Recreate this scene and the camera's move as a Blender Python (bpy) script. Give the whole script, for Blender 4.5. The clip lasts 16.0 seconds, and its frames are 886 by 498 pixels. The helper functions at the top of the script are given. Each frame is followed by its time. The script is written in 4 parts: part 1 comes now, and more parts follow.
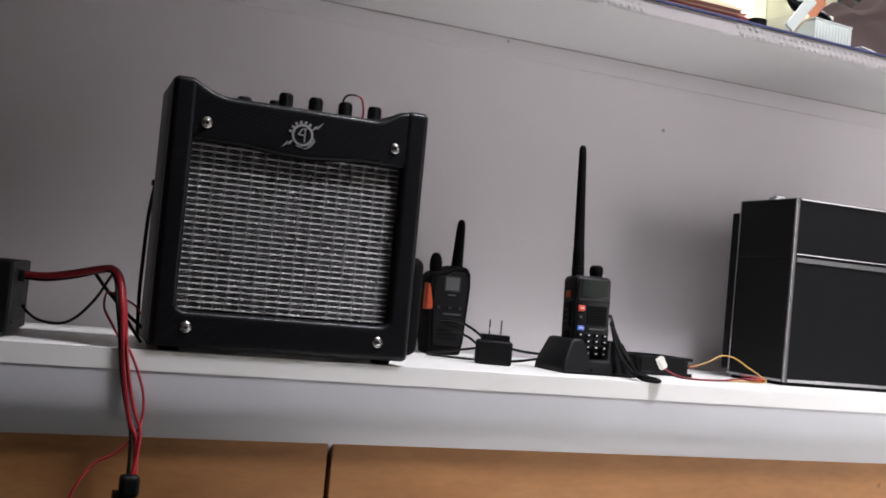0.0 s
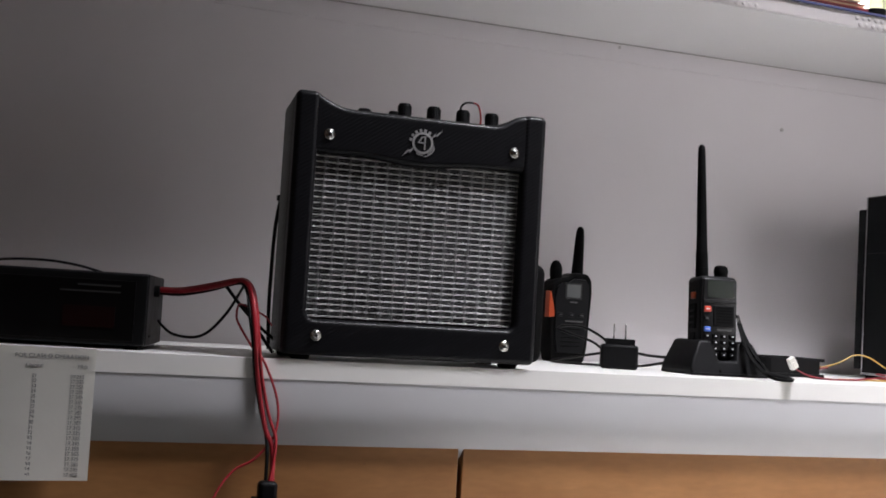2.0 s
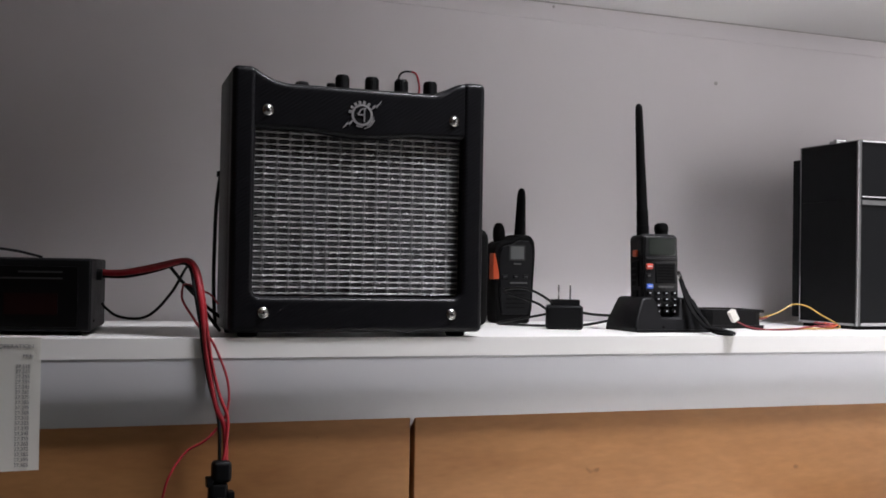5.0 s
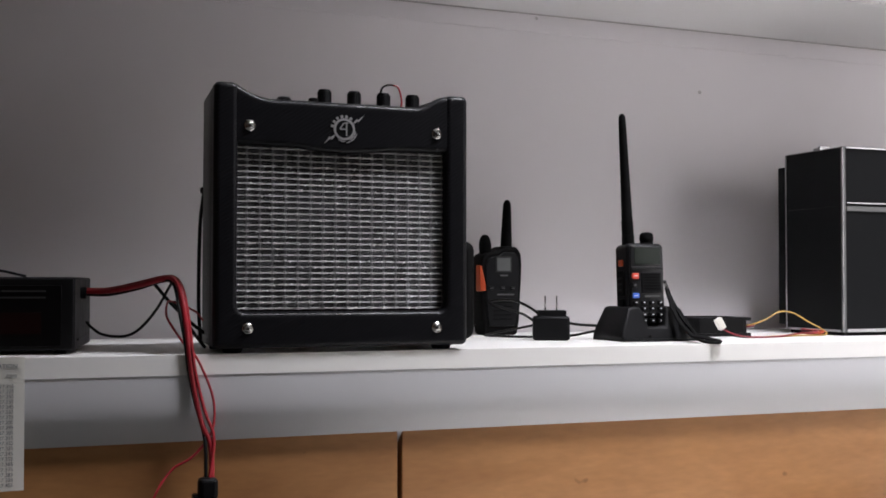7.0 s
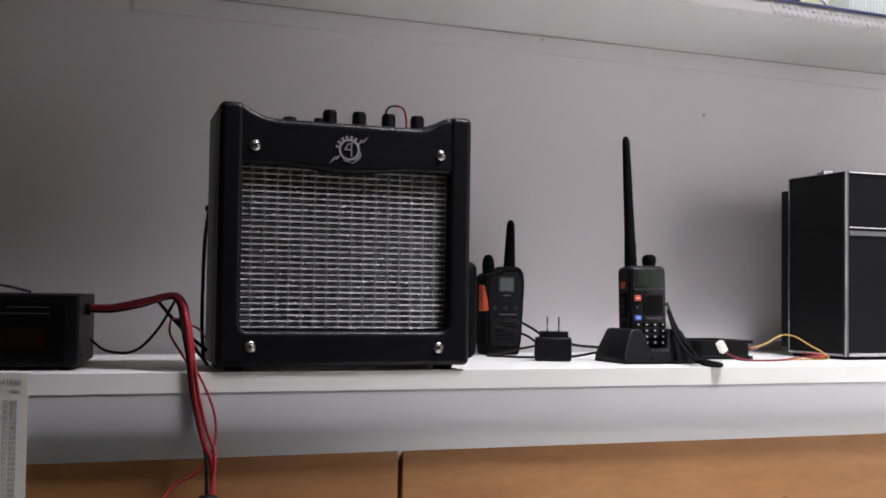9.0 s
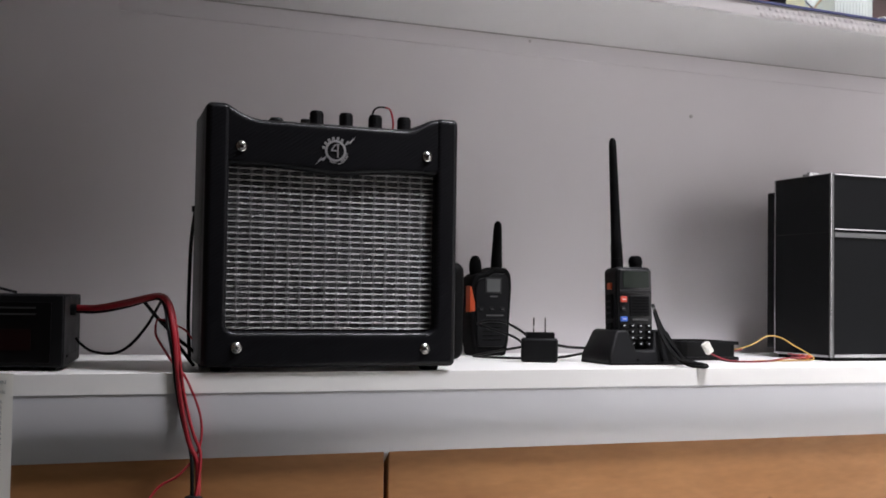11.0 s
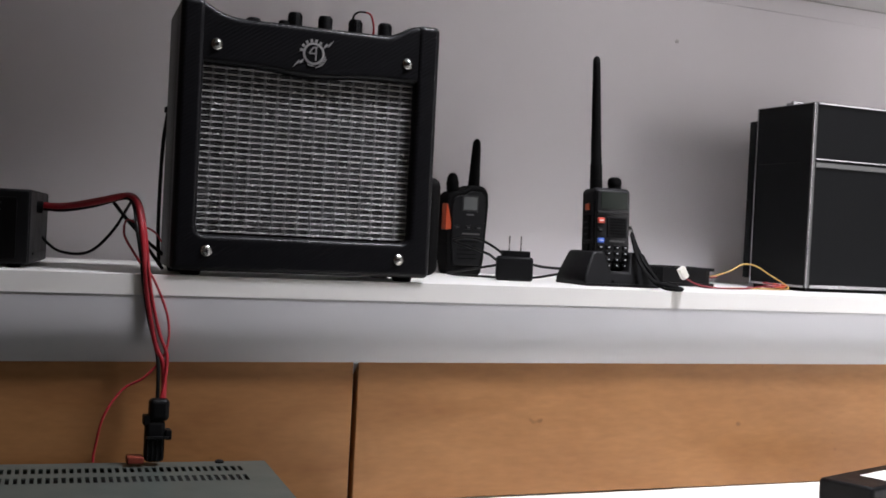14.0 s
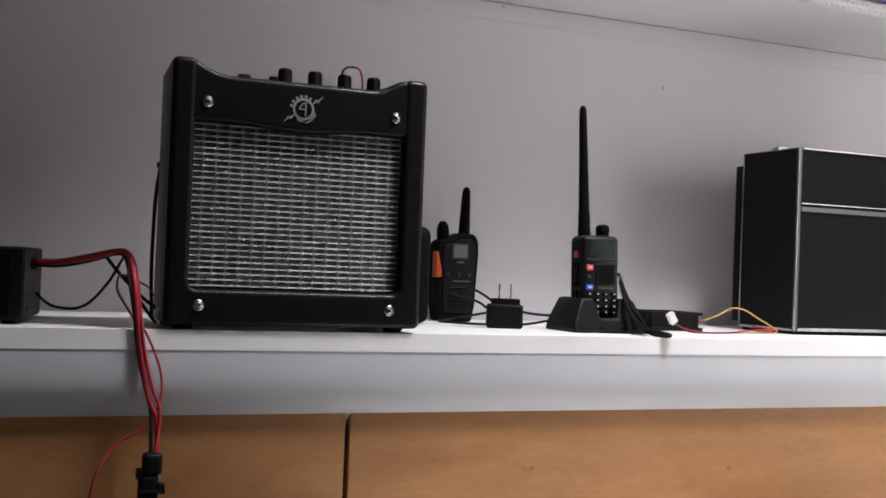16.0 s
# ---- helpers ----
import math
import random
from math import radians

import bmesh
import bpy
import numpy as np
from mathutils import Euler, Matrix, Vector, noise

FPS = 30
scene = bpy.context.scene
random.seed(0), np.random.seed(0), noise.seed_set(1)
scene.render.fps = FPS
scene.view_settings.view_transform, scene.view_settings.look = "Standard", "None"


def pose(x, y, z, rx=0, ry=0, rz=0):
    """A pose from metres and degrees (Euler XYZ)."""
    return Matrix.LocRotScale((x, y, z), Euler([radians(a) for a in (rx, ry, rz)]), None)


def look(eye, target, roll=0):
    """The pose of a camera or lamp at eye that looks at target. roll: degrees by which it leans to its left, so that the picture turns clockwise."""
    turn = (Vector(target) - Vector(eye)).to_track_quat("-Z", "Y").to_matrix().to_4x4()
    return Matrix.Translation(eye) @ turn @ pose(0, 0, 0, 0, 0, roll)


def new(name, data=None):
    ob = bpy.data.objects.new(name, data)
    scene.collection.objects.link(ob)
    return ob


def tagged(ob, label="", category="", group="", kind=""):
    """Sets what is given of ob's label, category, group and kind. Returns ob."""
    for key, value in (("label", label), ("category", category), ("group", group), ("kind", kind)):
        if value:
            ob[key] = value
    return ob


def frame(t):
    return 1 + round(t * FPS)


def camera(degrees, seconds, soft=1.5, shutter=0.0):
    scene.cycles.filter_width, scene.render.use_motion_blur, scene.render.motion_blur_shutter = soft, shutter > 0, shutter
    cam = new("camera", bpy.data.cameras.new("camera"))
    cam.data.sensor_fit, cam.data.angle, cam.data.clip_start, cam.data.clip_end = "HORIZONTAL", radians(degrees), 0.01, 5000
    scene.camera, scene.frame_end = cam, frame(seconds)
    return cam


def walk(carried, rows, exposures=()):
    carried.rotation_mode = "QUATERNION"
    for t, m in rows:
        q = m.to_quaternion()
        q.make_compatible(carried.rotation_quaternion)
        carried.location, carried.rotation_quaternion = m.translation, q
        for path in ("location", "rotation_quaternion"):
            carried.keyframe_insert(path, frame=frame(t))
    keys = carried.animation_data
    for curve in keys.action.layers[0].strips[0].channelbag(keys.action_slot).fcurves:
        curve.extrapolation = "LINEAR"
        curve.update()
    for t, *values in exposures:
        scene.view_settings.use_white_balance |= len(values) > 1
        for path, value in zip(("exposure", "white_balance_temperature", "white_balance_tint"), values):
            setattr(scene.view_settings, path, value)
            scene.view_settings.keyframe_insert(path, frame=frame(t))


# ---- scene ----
cam = camera(42.0, 16.0, soft=1.7)
EXPOSURE = -0.20
CEIL_AT, CEIL_W, CEIL_SPREAD = (1.17, -0.45, 2.52), 25.0, 106.0
LAMP_AT, LAMP_TO, LAMP_W, LAMP_SPREAD = (1.84, -0.78, 1.30), (1.30, 0.35, 1.28), 1.4, 95.0
WIN_W = 3.0
PATH = [
    (0, (0.1671, -1.1083, 1.0555), (0.9558, 0.7277, 1.1376), 5.28),
    (0.5, (0.1549, -1.1158, 1.0629), (0.8755, 0.7464, 1.1769), 4.70),
    (1, (0.1603, -1.1181, 1.0607), (0.8582, 0.7509, 1.2017), 4.29),
    (1.5, (0.1585, -1.1341, 1.0610), (0.8470, 0.7364, 1.2251), 2.30),
    (2, (0.1531, -1.1065, 1.0288), (0.7640, 0.7942, 1.1469), 3.40),
    (2.5, (0.1561, -1.1120, 1.0345), (0.8192, 0.7748, 1.0510), 1.09),
    (3, (0.1535, -1.0968, 1.0248), (0.8147, 0.7906, 1.0018), 2.04),
    (3.5, (0.1456, -1.1039, 1.0339), (0.8059, 0.7836, 0.9974), 1.42),
    (4, (0.1416, -1.1095, 1.0457), (0.8467, 0.7618, 1.0779), 1.33),
    (6.5, (0.1557, -1.1040, 1.0483), (0.8756, 0.7615, 1.0909), 0.59),
    (7, (0.1549, -1.1109, 1.0481), (0.8796, 0.7522, 1.1075), 0.09),
    (7.5, (0.1584, -1.1095, 1.0466), (0.8779, 0.7556, 1.1089), 0.14),
    (8, (0.1537, -1.1095, 1.0486), (0.8696, 0.7569, 1.1105), 0.57),
    (8.5, (0.1533, -1.1140, 1.0560), (0.8725, 0.7508, 1.1303), 0.36),
    (9, (0.1550, -1.1172, 1.0548), (0.8707, 0.7485, 1.1386), 0.81),
    (11.5, (0.1596, -1.1221, 1.0568), (0.9007, 0.7335, 1.1418), 0.83),
    (12, (0.1617, -1.1244, 1.0642), (0.9185, 0.7244, 1.1602), 0.73),
    (12.5, (0.1629, -1.1263, 1.0589), (0.9354, 0.7142, 1.1832), 0.63),
    (13, (0.1701, -1.1014, 1.0349), (0.9332, 0.7470, 1.0664), 2.40),
    (13.5, (0.1673, -1.1057, 1.0318), (0.9456, 0.7366, 1.0169), 2.66),
    (14, (0.1668, -1.1029, 1.0312), (0.9397, 0.7416, 1.0058), 2.89),
    (14.5, (0.1691, -1.1037, 1.0405), (0.9497, 0.7375, 1.0141), 2.52),
    (15, (0.1680, -1.1122, 1.0435), (0.9526, 0.7275, 1.0450), 2.34),
    (15.5, (0.1675, -1.1158, 1.0434), (0.9463, 0.7261, 1.0701), 2.32),
    (16, (0.1657, -1.1181, 1.0463), (0.9439, 0.7239, 1.0841), 2.25),
]
walk(cam, [(t, look(eye, target, roll)) for t, eye, target, roll in PATH], [(0.0, EXPOSURE, 6500, 10), (16.0, EXPOSURE, 6500, 10)])

# ---------------------------------------------------------------- light
SHELF_Z, DESK_Z, WALL_Y = 0.98, 0.75, 0.35
world = bpy.data.worlds.new("world")
world.use_nodes = True
world.node_tree.nodes["Background"].inputs[0].default_value = (0.75, 0.85, 1.0, 1)
world.node_tree.nodes["Background"].inputs[1].default_value = 0.3
scene.world = world


def area_lamp(name, place, target, size, power, colour, spread=180.0):
    data = bpy.data.lights.new(name, "AREA")
    data.shape, data.size, data.size_y = "RECTANGLE", size[0], size[1]
    data.energy, data.color, data.spread = power, colour, radians(spread)
    ob = new(name, data)
    ob.matrix_world = look(place, target)
    return ob


area_lamp("ceiling_lamp_light", CEIL_AT, (CEIL_AT[0] - 0.02, CEIL_AT[1] + 0.05, 0), (0.5, 0.12), CEIL_W, (0.96, 0.95, 1.03), CEIL_SPREAD)
# soft fill from the right, an added source out of view
area_lamp("fill_lamp_light", LAMP_AT, LAMP_TO, (0.62, 0.62), LAMP_W, (1.0, 0.95, 0.98), LAMP_SPREAD)
area_lamp("window_light", (1.3, 0.335, 1.83), (1.3, -1.0, 1.75), (0.9, 0.55), WIN_W, (0.95, 1.0, 0.97))


# ---------------------------------------------------------------- materials
def material(name, colour, rough=0.5, metal=0.0, vary=0.12, scale=30.0, bump=0.1, fine=400.0, spec=0.5, coat=0.0, second=None):
    """Paint, plastic or metal: a base colour that wanders at two scales, with fine relief."""
    m = bpy.data.materials.new(name)
    m.use_nodes = True
    nt, b = m.node_tree, m.node_tree.nodes["Principled BSDF"]
    co = nt.nodes.new("ShaderNodeTexCoord")
    big, small = nt.nodes.new("ShaderNodeTexNoise"), nt.nodes.new("ShaderNodeTexNoise")
    big.inputs["Scale"].default_value, small.inputs["Scale"].default_value = scale, fine
    big.inputs["Detail"].default_value = 5
    for n in (big, small):
        nt.links.new(co.outputs["Object"], n.inputs["Vector"])
    mix = nt.nodes.new("ShaderNodeMix")
    mix.data_type = "RGBA"
    c = Vector(colour)
    a, z = c * (1 - vary), Vector(second) if second else c * (1 + vary)
    mix.inputs[6].default_value, mix.inputs[7].default_value = (*a, 1), (*[min(v, 0.95) for v in z], 1)
    nt.links.new(big.outputs["Fac"], mix.inputs[0])
    nt.links.new(mix.outputs[2], b.inputs["Base Color"])
    rr = nt.nodes.new("ShaderNodeMapRange")
    rr.inputs[3].default_value, rr.inputs[4].default_value = max(rough - 0.12, 0.03), min(rough + 0.12, 1)
    nt.links.new(big.outputs["Fac"], rr.inputs[0])
    nt.links.new(rr.outputs[0], b.inputs["Roughness"])
    bp = nt.nodes.new("ShaderNodeBump")
    bp.inputs["Strength"].default_value, bp.inputs["Distance"].default_value = bump, 0.0006
    nt.links.new(small.outputs["Fac"], bp.inputs["Height"])
    nt.links.new(bp.outputs[0], b.inputs["Normal"])
    b.inputs["Metallic"].default_value, b.inputs["Specular IOR Level"].default_value = metal, spec
    b.inputs["Coat Weight"].default_value = coat
    return m


def wood(name, light, dark):
    """Birch-faced board: long grain along x with faint figure and small dark flecks."""
    m = bpy.data.materials.new(name)
    m.use_nodes = True
    nt, b = m.node_tree, m.node_tree.nodes["Principled BSDF"]
    co, mp = nt.nodes.new("ShaderNodeTexCoord"), nt.nodes.new("ShaderNodeMapping")
    info = nt.nodes.new("ShaderNodeObjectInfo")
    mp.inputs["Scale"].default_value = (2.2, 7, 8)
    nt.links.new(co.outputs["Object"], mp.inputs[0])
    nt.links.new(info.outputs["Random"], mp.inputs["Location"])
    n1, n2, n3 = (nt.nodes.new("ShaderNodeTexNoise") for _ in range(3))
    n1.inputs["Scale"].default_value, n1.inputs["Detail"].default_value, n1.inputs["Distortion"].default_value = 2.0, 7, 1.2
    n2.inputs["Scale"].default_value, n2.inputs["Detail"].default_value = 24, 4
    n3.inputs["Scale"].default_value = 26
    nt.links.new(mp.outputs[0], n1.inputs["Vector"])
    nt.links.new(mp.outputs[0], n2.inputs["Vector"])
    nt.links.new(co.outputs["Object"], n3.inputs["Vector"])
    ramp = nt.nodes.new("ShaderNodeValToRGB")
    ramp.color_ramp.elements[0].position, ramp.color_ramp.elements[1].position = 0.3, 0.7
    ramp.color_ramp.elements[0].color, ramp.color_ramp.elements[1].color = (*dark, 1), (*light, 1)
    nt.links.new(n1.outputs["Fac"], ramp.inputs[0])
    mul = nt.nodes.new("ShaderNodeMix")
    mul.data_type, mul.blend_type = "RGBA", "MULTIPLY"
    mul.inputs[0].default_value = 0.32
    nt.links.new(ramp.outputs[0], mul.inputs[6])
    nt.links.new(n2.outputs["Fac"], mul.inputs[7])
    fleck = nt.nodes.new("ShaderNodeMapRange")
    fleck.inputs[1].default_value, fleck.inputs[2].default_value = 0.71, 0.76
    nt.links.new(n3.outputs["Fac"], fleck.inputs[0])
    spot = nt.nodes.new("ShaderNodeMix")
    spot.data_type = "RGBA"
    spot.inputs[7].default_value = (0.09, 0.04, 0.015, 1)
    nt.links.new(fleck.outputs[0], spot.inputs[0])
    nt.links.new(mul.outputs[2], spot.inputs[6])
    nt.links.new(spot.outputs[2], b.inputs["Base Color"])
    b.inputs["Roughness"].default_value = 0.5
    bp = nt.nodes.new("ShaderNodeBump")
    bp.inputs["Strength"].default_value, bp.inputs["Distance"].default_value = 0.15, 0.0008
    nt.links.new(n2.outputs["Fac"], bp.inputs["Height"])
    nt.links.new(bp.outputs[0], b.inputs["Normal"])
    return m


def carbon(name):
    """Black vinyl embossed with a diagonal carbon-fibre twill."""
    m = material(name, (0.012, 0.012, 0.014), 0.42, vary=0.2, scale=25, bump=0.05, spec=0.14, coat=0.14)
    nt, b = m.node_tree, m.node_tree.nodes["Principled BSDF"]
    co = nt.nodes["Texture Coordinate"]
    w1 = nt.nodes.new("ShaderNodeTexWave")
    w1.wave_type, w1.bands_direction = "BANDS", "DIAGONAL"
    w1.inputs["Scale"].default_value, w1.inputs["Distortion"].default_value = 105, 0.9
    mp = nt.nodes.new("ShaderNodeMapping")
    mp.inputs["Scale"].default_value = (1, 1, -1.5)
    nt.links.new(co.outputs["Object"], mp.inputs[0])
    nt.links.new(mp.outputs[0], w1.inputs["Vector"])
    ramp = nt.nodes.new("ShaderNodeMapRange")
    b.inputs["Coat Roughness"].default_value = 0.2
    ramp.inputs[3].default_value, ramp.inputs[4].default_value = 0.40, 0.48
    nt.links.new(w1.outputs["Fac"], ramp.inputs[0])
    nt.links.new(ramp.outputs[0], b.inputs["Roughness"])
    mix = nt.nodes.new("ShaderNodeMix")
    mix.data_type = "RGBA"
    mix.inputs[6].default_value, mix.inputs[7].default_value = (0.0034, 0.0034, 0.0044, 1), (0.0046, 0.0046, 0.0060, 1)
    nt.links.new(w1.outputs["Fac"], mix.inputs[0])
    nt.links.new(mix.outputs[2], b.inputs["Base Color"])
    bp = nt.nodes.new("ShaderNodeBump")
    bp.inputs["Strength"].default_value, bp.inputs["Distance"].default_value = 0.34, 0.0006
    nt.links.new(w1.outputs["Fac"], bp.inputs["Height"])
    nt.links.new(bp.outputs[0], b.inputs["Normal"])
    return m


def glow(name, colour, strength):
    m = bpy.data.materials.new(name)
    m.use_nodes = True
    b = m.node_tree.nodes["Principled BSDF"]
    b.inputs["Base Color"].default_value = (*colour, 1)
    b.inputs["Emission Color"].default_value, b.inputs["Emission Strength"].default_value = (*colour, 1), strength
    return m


def clear(name, colour, rough, weight):
    m = material(name, colour, rough, vary=0.03)
    b = m.node_tree.nodes["Principled BSDF"]
    b.inputs["Transmission Weight"].default_value = weight
    return m


WALL = material("wall_paint", (0.72, 0.69, 0.705), 0.7, vary=0.045, scale=4, bump=0.15, fine=160)
WHITE = material("white_laminate", (0.80, 0.79, 0.76), 0.38, vary=0.03, scale=9, bump=0.04, fine=300)
UNDER = material("shelf_underside", (0.72, 0.71, 0.70), 0.5, vary=0.05, scale=6, bump=0.08, fine=200)
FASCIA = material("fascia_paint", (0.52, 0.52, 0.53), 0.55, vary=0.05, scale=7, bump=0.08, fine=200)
WOOD = wood("birch_board", (0.45, 0.215, 0.076), (0.34, 0.150, 0.048))
DESKTOP = material("grey_laminate", (0.16, 0.16, 0.16), 0.45, vary=0.06, scale=12, bump=0.06)
GAP = material("joint_shadow", (0.05, 0.022, 0.012), 0.8)
DARKWALL = wood("dark_wall_wood", (0.10, 0.055, 0.03), (0.05, 0.026, 0.014))
FLOOR = wood("floor_board", (0.085, 0.05, 0.028), (0.055, 0.03, 0.016))
PAINT = material("room_paint", (0.52, 0.52, 0.53), 0.8, vary=0.04, scale=2)
VINYL = carbon("carbon_vinyl")
BLACK = material("black_plastic", (0.004, 0.004, 0.0045), 0.5, vary=0.2, scale=40, bump=0.25, fine=900, spec=0.15)
SATIN = material("black_satin_plastic", (0.008, 0.008, 0.0085), 0.36, spec=0.35, vary=0.15, scale=60, bump=0.12, fine=1200)
RUBBER = material("black_rubber", (0.0028, 0.0028, 0.0028), 0.65, spec=0.08, vary=0.2, scale=50, bump=0.3, fine=700)
DARK = material("dark_cloth", (0.006, 0.006, 0.007), 0.9, bump=0.3)
SILVER = material("silver_thread", (0.47, 0.465, 0.455), 0.3, metal=0.35, vary=0.3, scale=160, bump=0.1)
GLINT_WHITE = material("glint_white", (0.95, 0.95, 0.93), 0.3, metal=0.0, vary=0.03, bump=0.0)
GREYTHREAD = material("grey_thread", (0.11, 0.11, 0.115), 0.5, metal=0.3, vary=0.3, scale=200)
STEEL = material("nickel", (0.48, 0.47, 0.45), 0.24, metal=1.0, vary=0.1, scale=120, bump=0.05)
ALU = material("dull_aluminium", (0.11, 0.112, 0.112), 0.45, metal=0.8, vary=0.06, scale=60, bump=0.04)
CHROME = material("chrome_trim", (0.30, 0.30, 0.31), 0.24, metal=1.0, vary=0.45, scale=26, bump=0.02)
EMBLEM = material("emblem_silver", (0.42, 0.41, 0.41), 0.4, metal=0.5, vary=0.1, scale=200)
GREYCASE = material("grey_enamel", (0.062, 0.075, 0.067), 0.45, vary=0.08, scale=20, bump=0.15, fine=500)
REDWIRE = material("red_insulation", (0.34, 0.013, 0.022), 0.38, vary=0.15, scale=30)
BLKWIRE = material("black_insulation", (0.005, 0.0048, 0.0048), 0.45, spec=0.22, vary=0.2, scale=30)
# red insulation again, darkened for the dim light at the fan lead
SHADERED = material("shaded_red_insulation", (0.20, 0.014, 0.022), 0.42, vary=0.15, scale=30)
YELWIRE = material("yellow_insulation", (0.46, 0.28, 0.06), 0.42, vary=0.1, scale=30)
ORANGE = material("orange_plastic", (0.46, 0.065, 0.018), 0.4, vary=0.1)
RUSTRED = material("rust_red_plastic", (0.20, 0.035, 0.018), 0.5, vary=0.1)
REDBTN = material("red_button", (0.62, 0.07, 0.04), 0.4, vary=0.08)
BLUEBTN = material("blue_button", (0.06, 0.16, 0.62), 0.4, vary=0.08)
LEGEND = material("white_legend", (0.62, 0.62, 0.62), 0.5, vary=0.03)
FAINT = material("faint_legend", (0.016, 0.016, 0.016), 0.5, vary=0.03)
DIMLEGEND = material("grey_legend", (0.055, 0.055, 0.055), 0.5, vary=0.03)
LCD = material("lcd_green", (0.014, 0.019, 0.0145), 0.16, vary=0.05, bump=0.0)
LCDGREY = material("lcd_grey", (0.10, 0.105, 0.102), 0.18, vary=0.05, bump=0.0)
SMOKED = material("smoked_panel", (0.003, 0.0028, 0.003), 0.35, spec=0.1, vary=0.1, bump=0.0)
REDDIM = material("red_filter", (0.009, 0.0025, 0.0025), 0.35, spec=0.1, vary=0.1, bump=0.0)
NYLON = material("white_nylon", (0.74, 0.72, 0.66), 0.45, vary=0.05)
PAPER = material("paper", (0.86, 0.85, 0.80), 0.85, vary=0.04, scale=35, bump=0.12, fine=250)
INK = material("ink", (0.24, 0.24, 0.25), 0.8, vary=0.1)
LEATHERETTE = material("black_leatherette", (0.0060, 0.0064, 0.0070), 0.55, spec=0.09, vary=0.30, scale=15, bump=0.45, fine=1400)
WRAP = clear("bubble_wrap", (0.60, 0.57, 0.56), 0.5, 0.5)
BLUEMAT = material("blue_mat", (0.03, 0.035, 0.10), 0.6, vary=0.2, scale=40)
NAVY = material("navy_nylon", (0.012, 0.012, 0.035), 0.7, vary=0.2, scale=60, bump=0.5, fine=600)
GREYCLOTH = material("grey_cloth", (0.10, 0.10, 0.105), 0.8, vary=0.2, scale=60, bump=0.5, fine=600)
PLUGGREY = material("plug_grey", (0.50, 0.48, 0.47), 0.8, vary=0.3, scale=300)
JOINTSHADE = material("joint_shade_grey", (0.46, 0.44, 0.43), 0.8, vary=0.2, scale=60)
PACKET = material("kraft_orange", (0.40, 0.15, 0.075), 0.7, vary=0.15, scale=40)
PALE = material("pale_metal", (0.50, 0.54, 0.51), 0.4, metal=0.2, vary=0.1)
BURGUNDY = material("burgundy_cover", (0.22, 0.025, 0.04), 0.5, vary=0.15, scale=25)
SALMON = material("faded_red_card", (0.45, 0.12, 0.09), 0.6, vary=0.15, scale=25)
PAGES = material("yellowed_pages", (0.70, 0.55, 0.36), 0.85, vary=0.08, scale=60)
CREAM = material("cream_paint", (0.66, 0.64, 0.45), 0.5, vary=0.05, scale=10)
BROWN = material("brown_garment", (0.10, 0.065, 0.06), 0.85, vary=0.25, scale=14, bump=0.6, fine=350)
TEAL = material("dark_green_leafage", (0.03, 0.07, 0.05), 0.7, vary=0.4, scale=12)
GLASS = clear("window_glass", (1, 1, 1), 0.02, 1.0)
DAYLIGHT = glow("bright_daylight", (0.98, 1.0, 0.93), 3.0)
LAMPGLOW = glow("lamp_diffuser", (1.0, 0.97, 0.95), 2.0)


# ---------------------------------------------------------------- mesh helpers
def mesh_of(bm, name, mat, smooth=True):
    me = bpy.data.meshes.new(name)
    bmesh.ops.recalc_face_normals(bm, faces=bm.faces)
    bm.to_mesh(me)
    bm.free()
    me.materials.append(mat)
    if smooth:
        me.shade_smooth()
        me.set_sharp_from_angle(angle=radians(35))
        for p in me.polygons:
            if len(p.vertices) > 8 or (len(p.vertices) == 4 and p.area > 2e-5 and max(abs(c) for c in p.normal) > 0.99999):
                p.use_smooth = False
    return me


def part(name, bm, mat, parent=None, label="", m=None, smooth=True):
    ob = new(name, mesh_of(bm, name, mat, smooth))
    if parent is not None:
        ob.parent = parent
    if m is not None:
        ob.matrix_basis = m
    if label:
        ob["label"] = label
    return ob


def thing(name, m, label, category, group="", kind=""):
    ob = new(name)
    ob.empty_display_size = 0.02
    ob.matrix_basis = m
    return tagged(ob, label, category, group, kind)


def block(x0, x1, y0, y1, z0, z1, bevel=0.0, seg=2):
    bm = bmesh.new()
    bmesh.ops.create_cube(bm, size=1)
    bmesh.ops.scale(bm, vec=(x1 - x0, y1 - y0, z1 - z0), verts=bm.verts)
    bmesh.ops.translate(bm, vec=((x0 + x1) / 2, (y0 + y1) / 2, (z0 + z1) / 2), verts=bm.verts)
    if bevel:
        bmesh.ops.bevel(bm, geom=bm.edges[:], offset=bevel, segments=seg, affect="EDGES", profile=0.5)
    return bm


def joined(*bms):
    """Several closed shapes in one bmesh."""
    out = bmesh.new()
    for b in bms:
        me = bpy.data.meshes.new("t")
        b.to_mesh(me)
        b.free()
        out.from_mesh(me)
        bpy.data.meshes.remove(me)
    return out


def moved(bm, m):
    bmesh.ops.transform(bm, matrix=m, verts=bm.verts)
    return bm


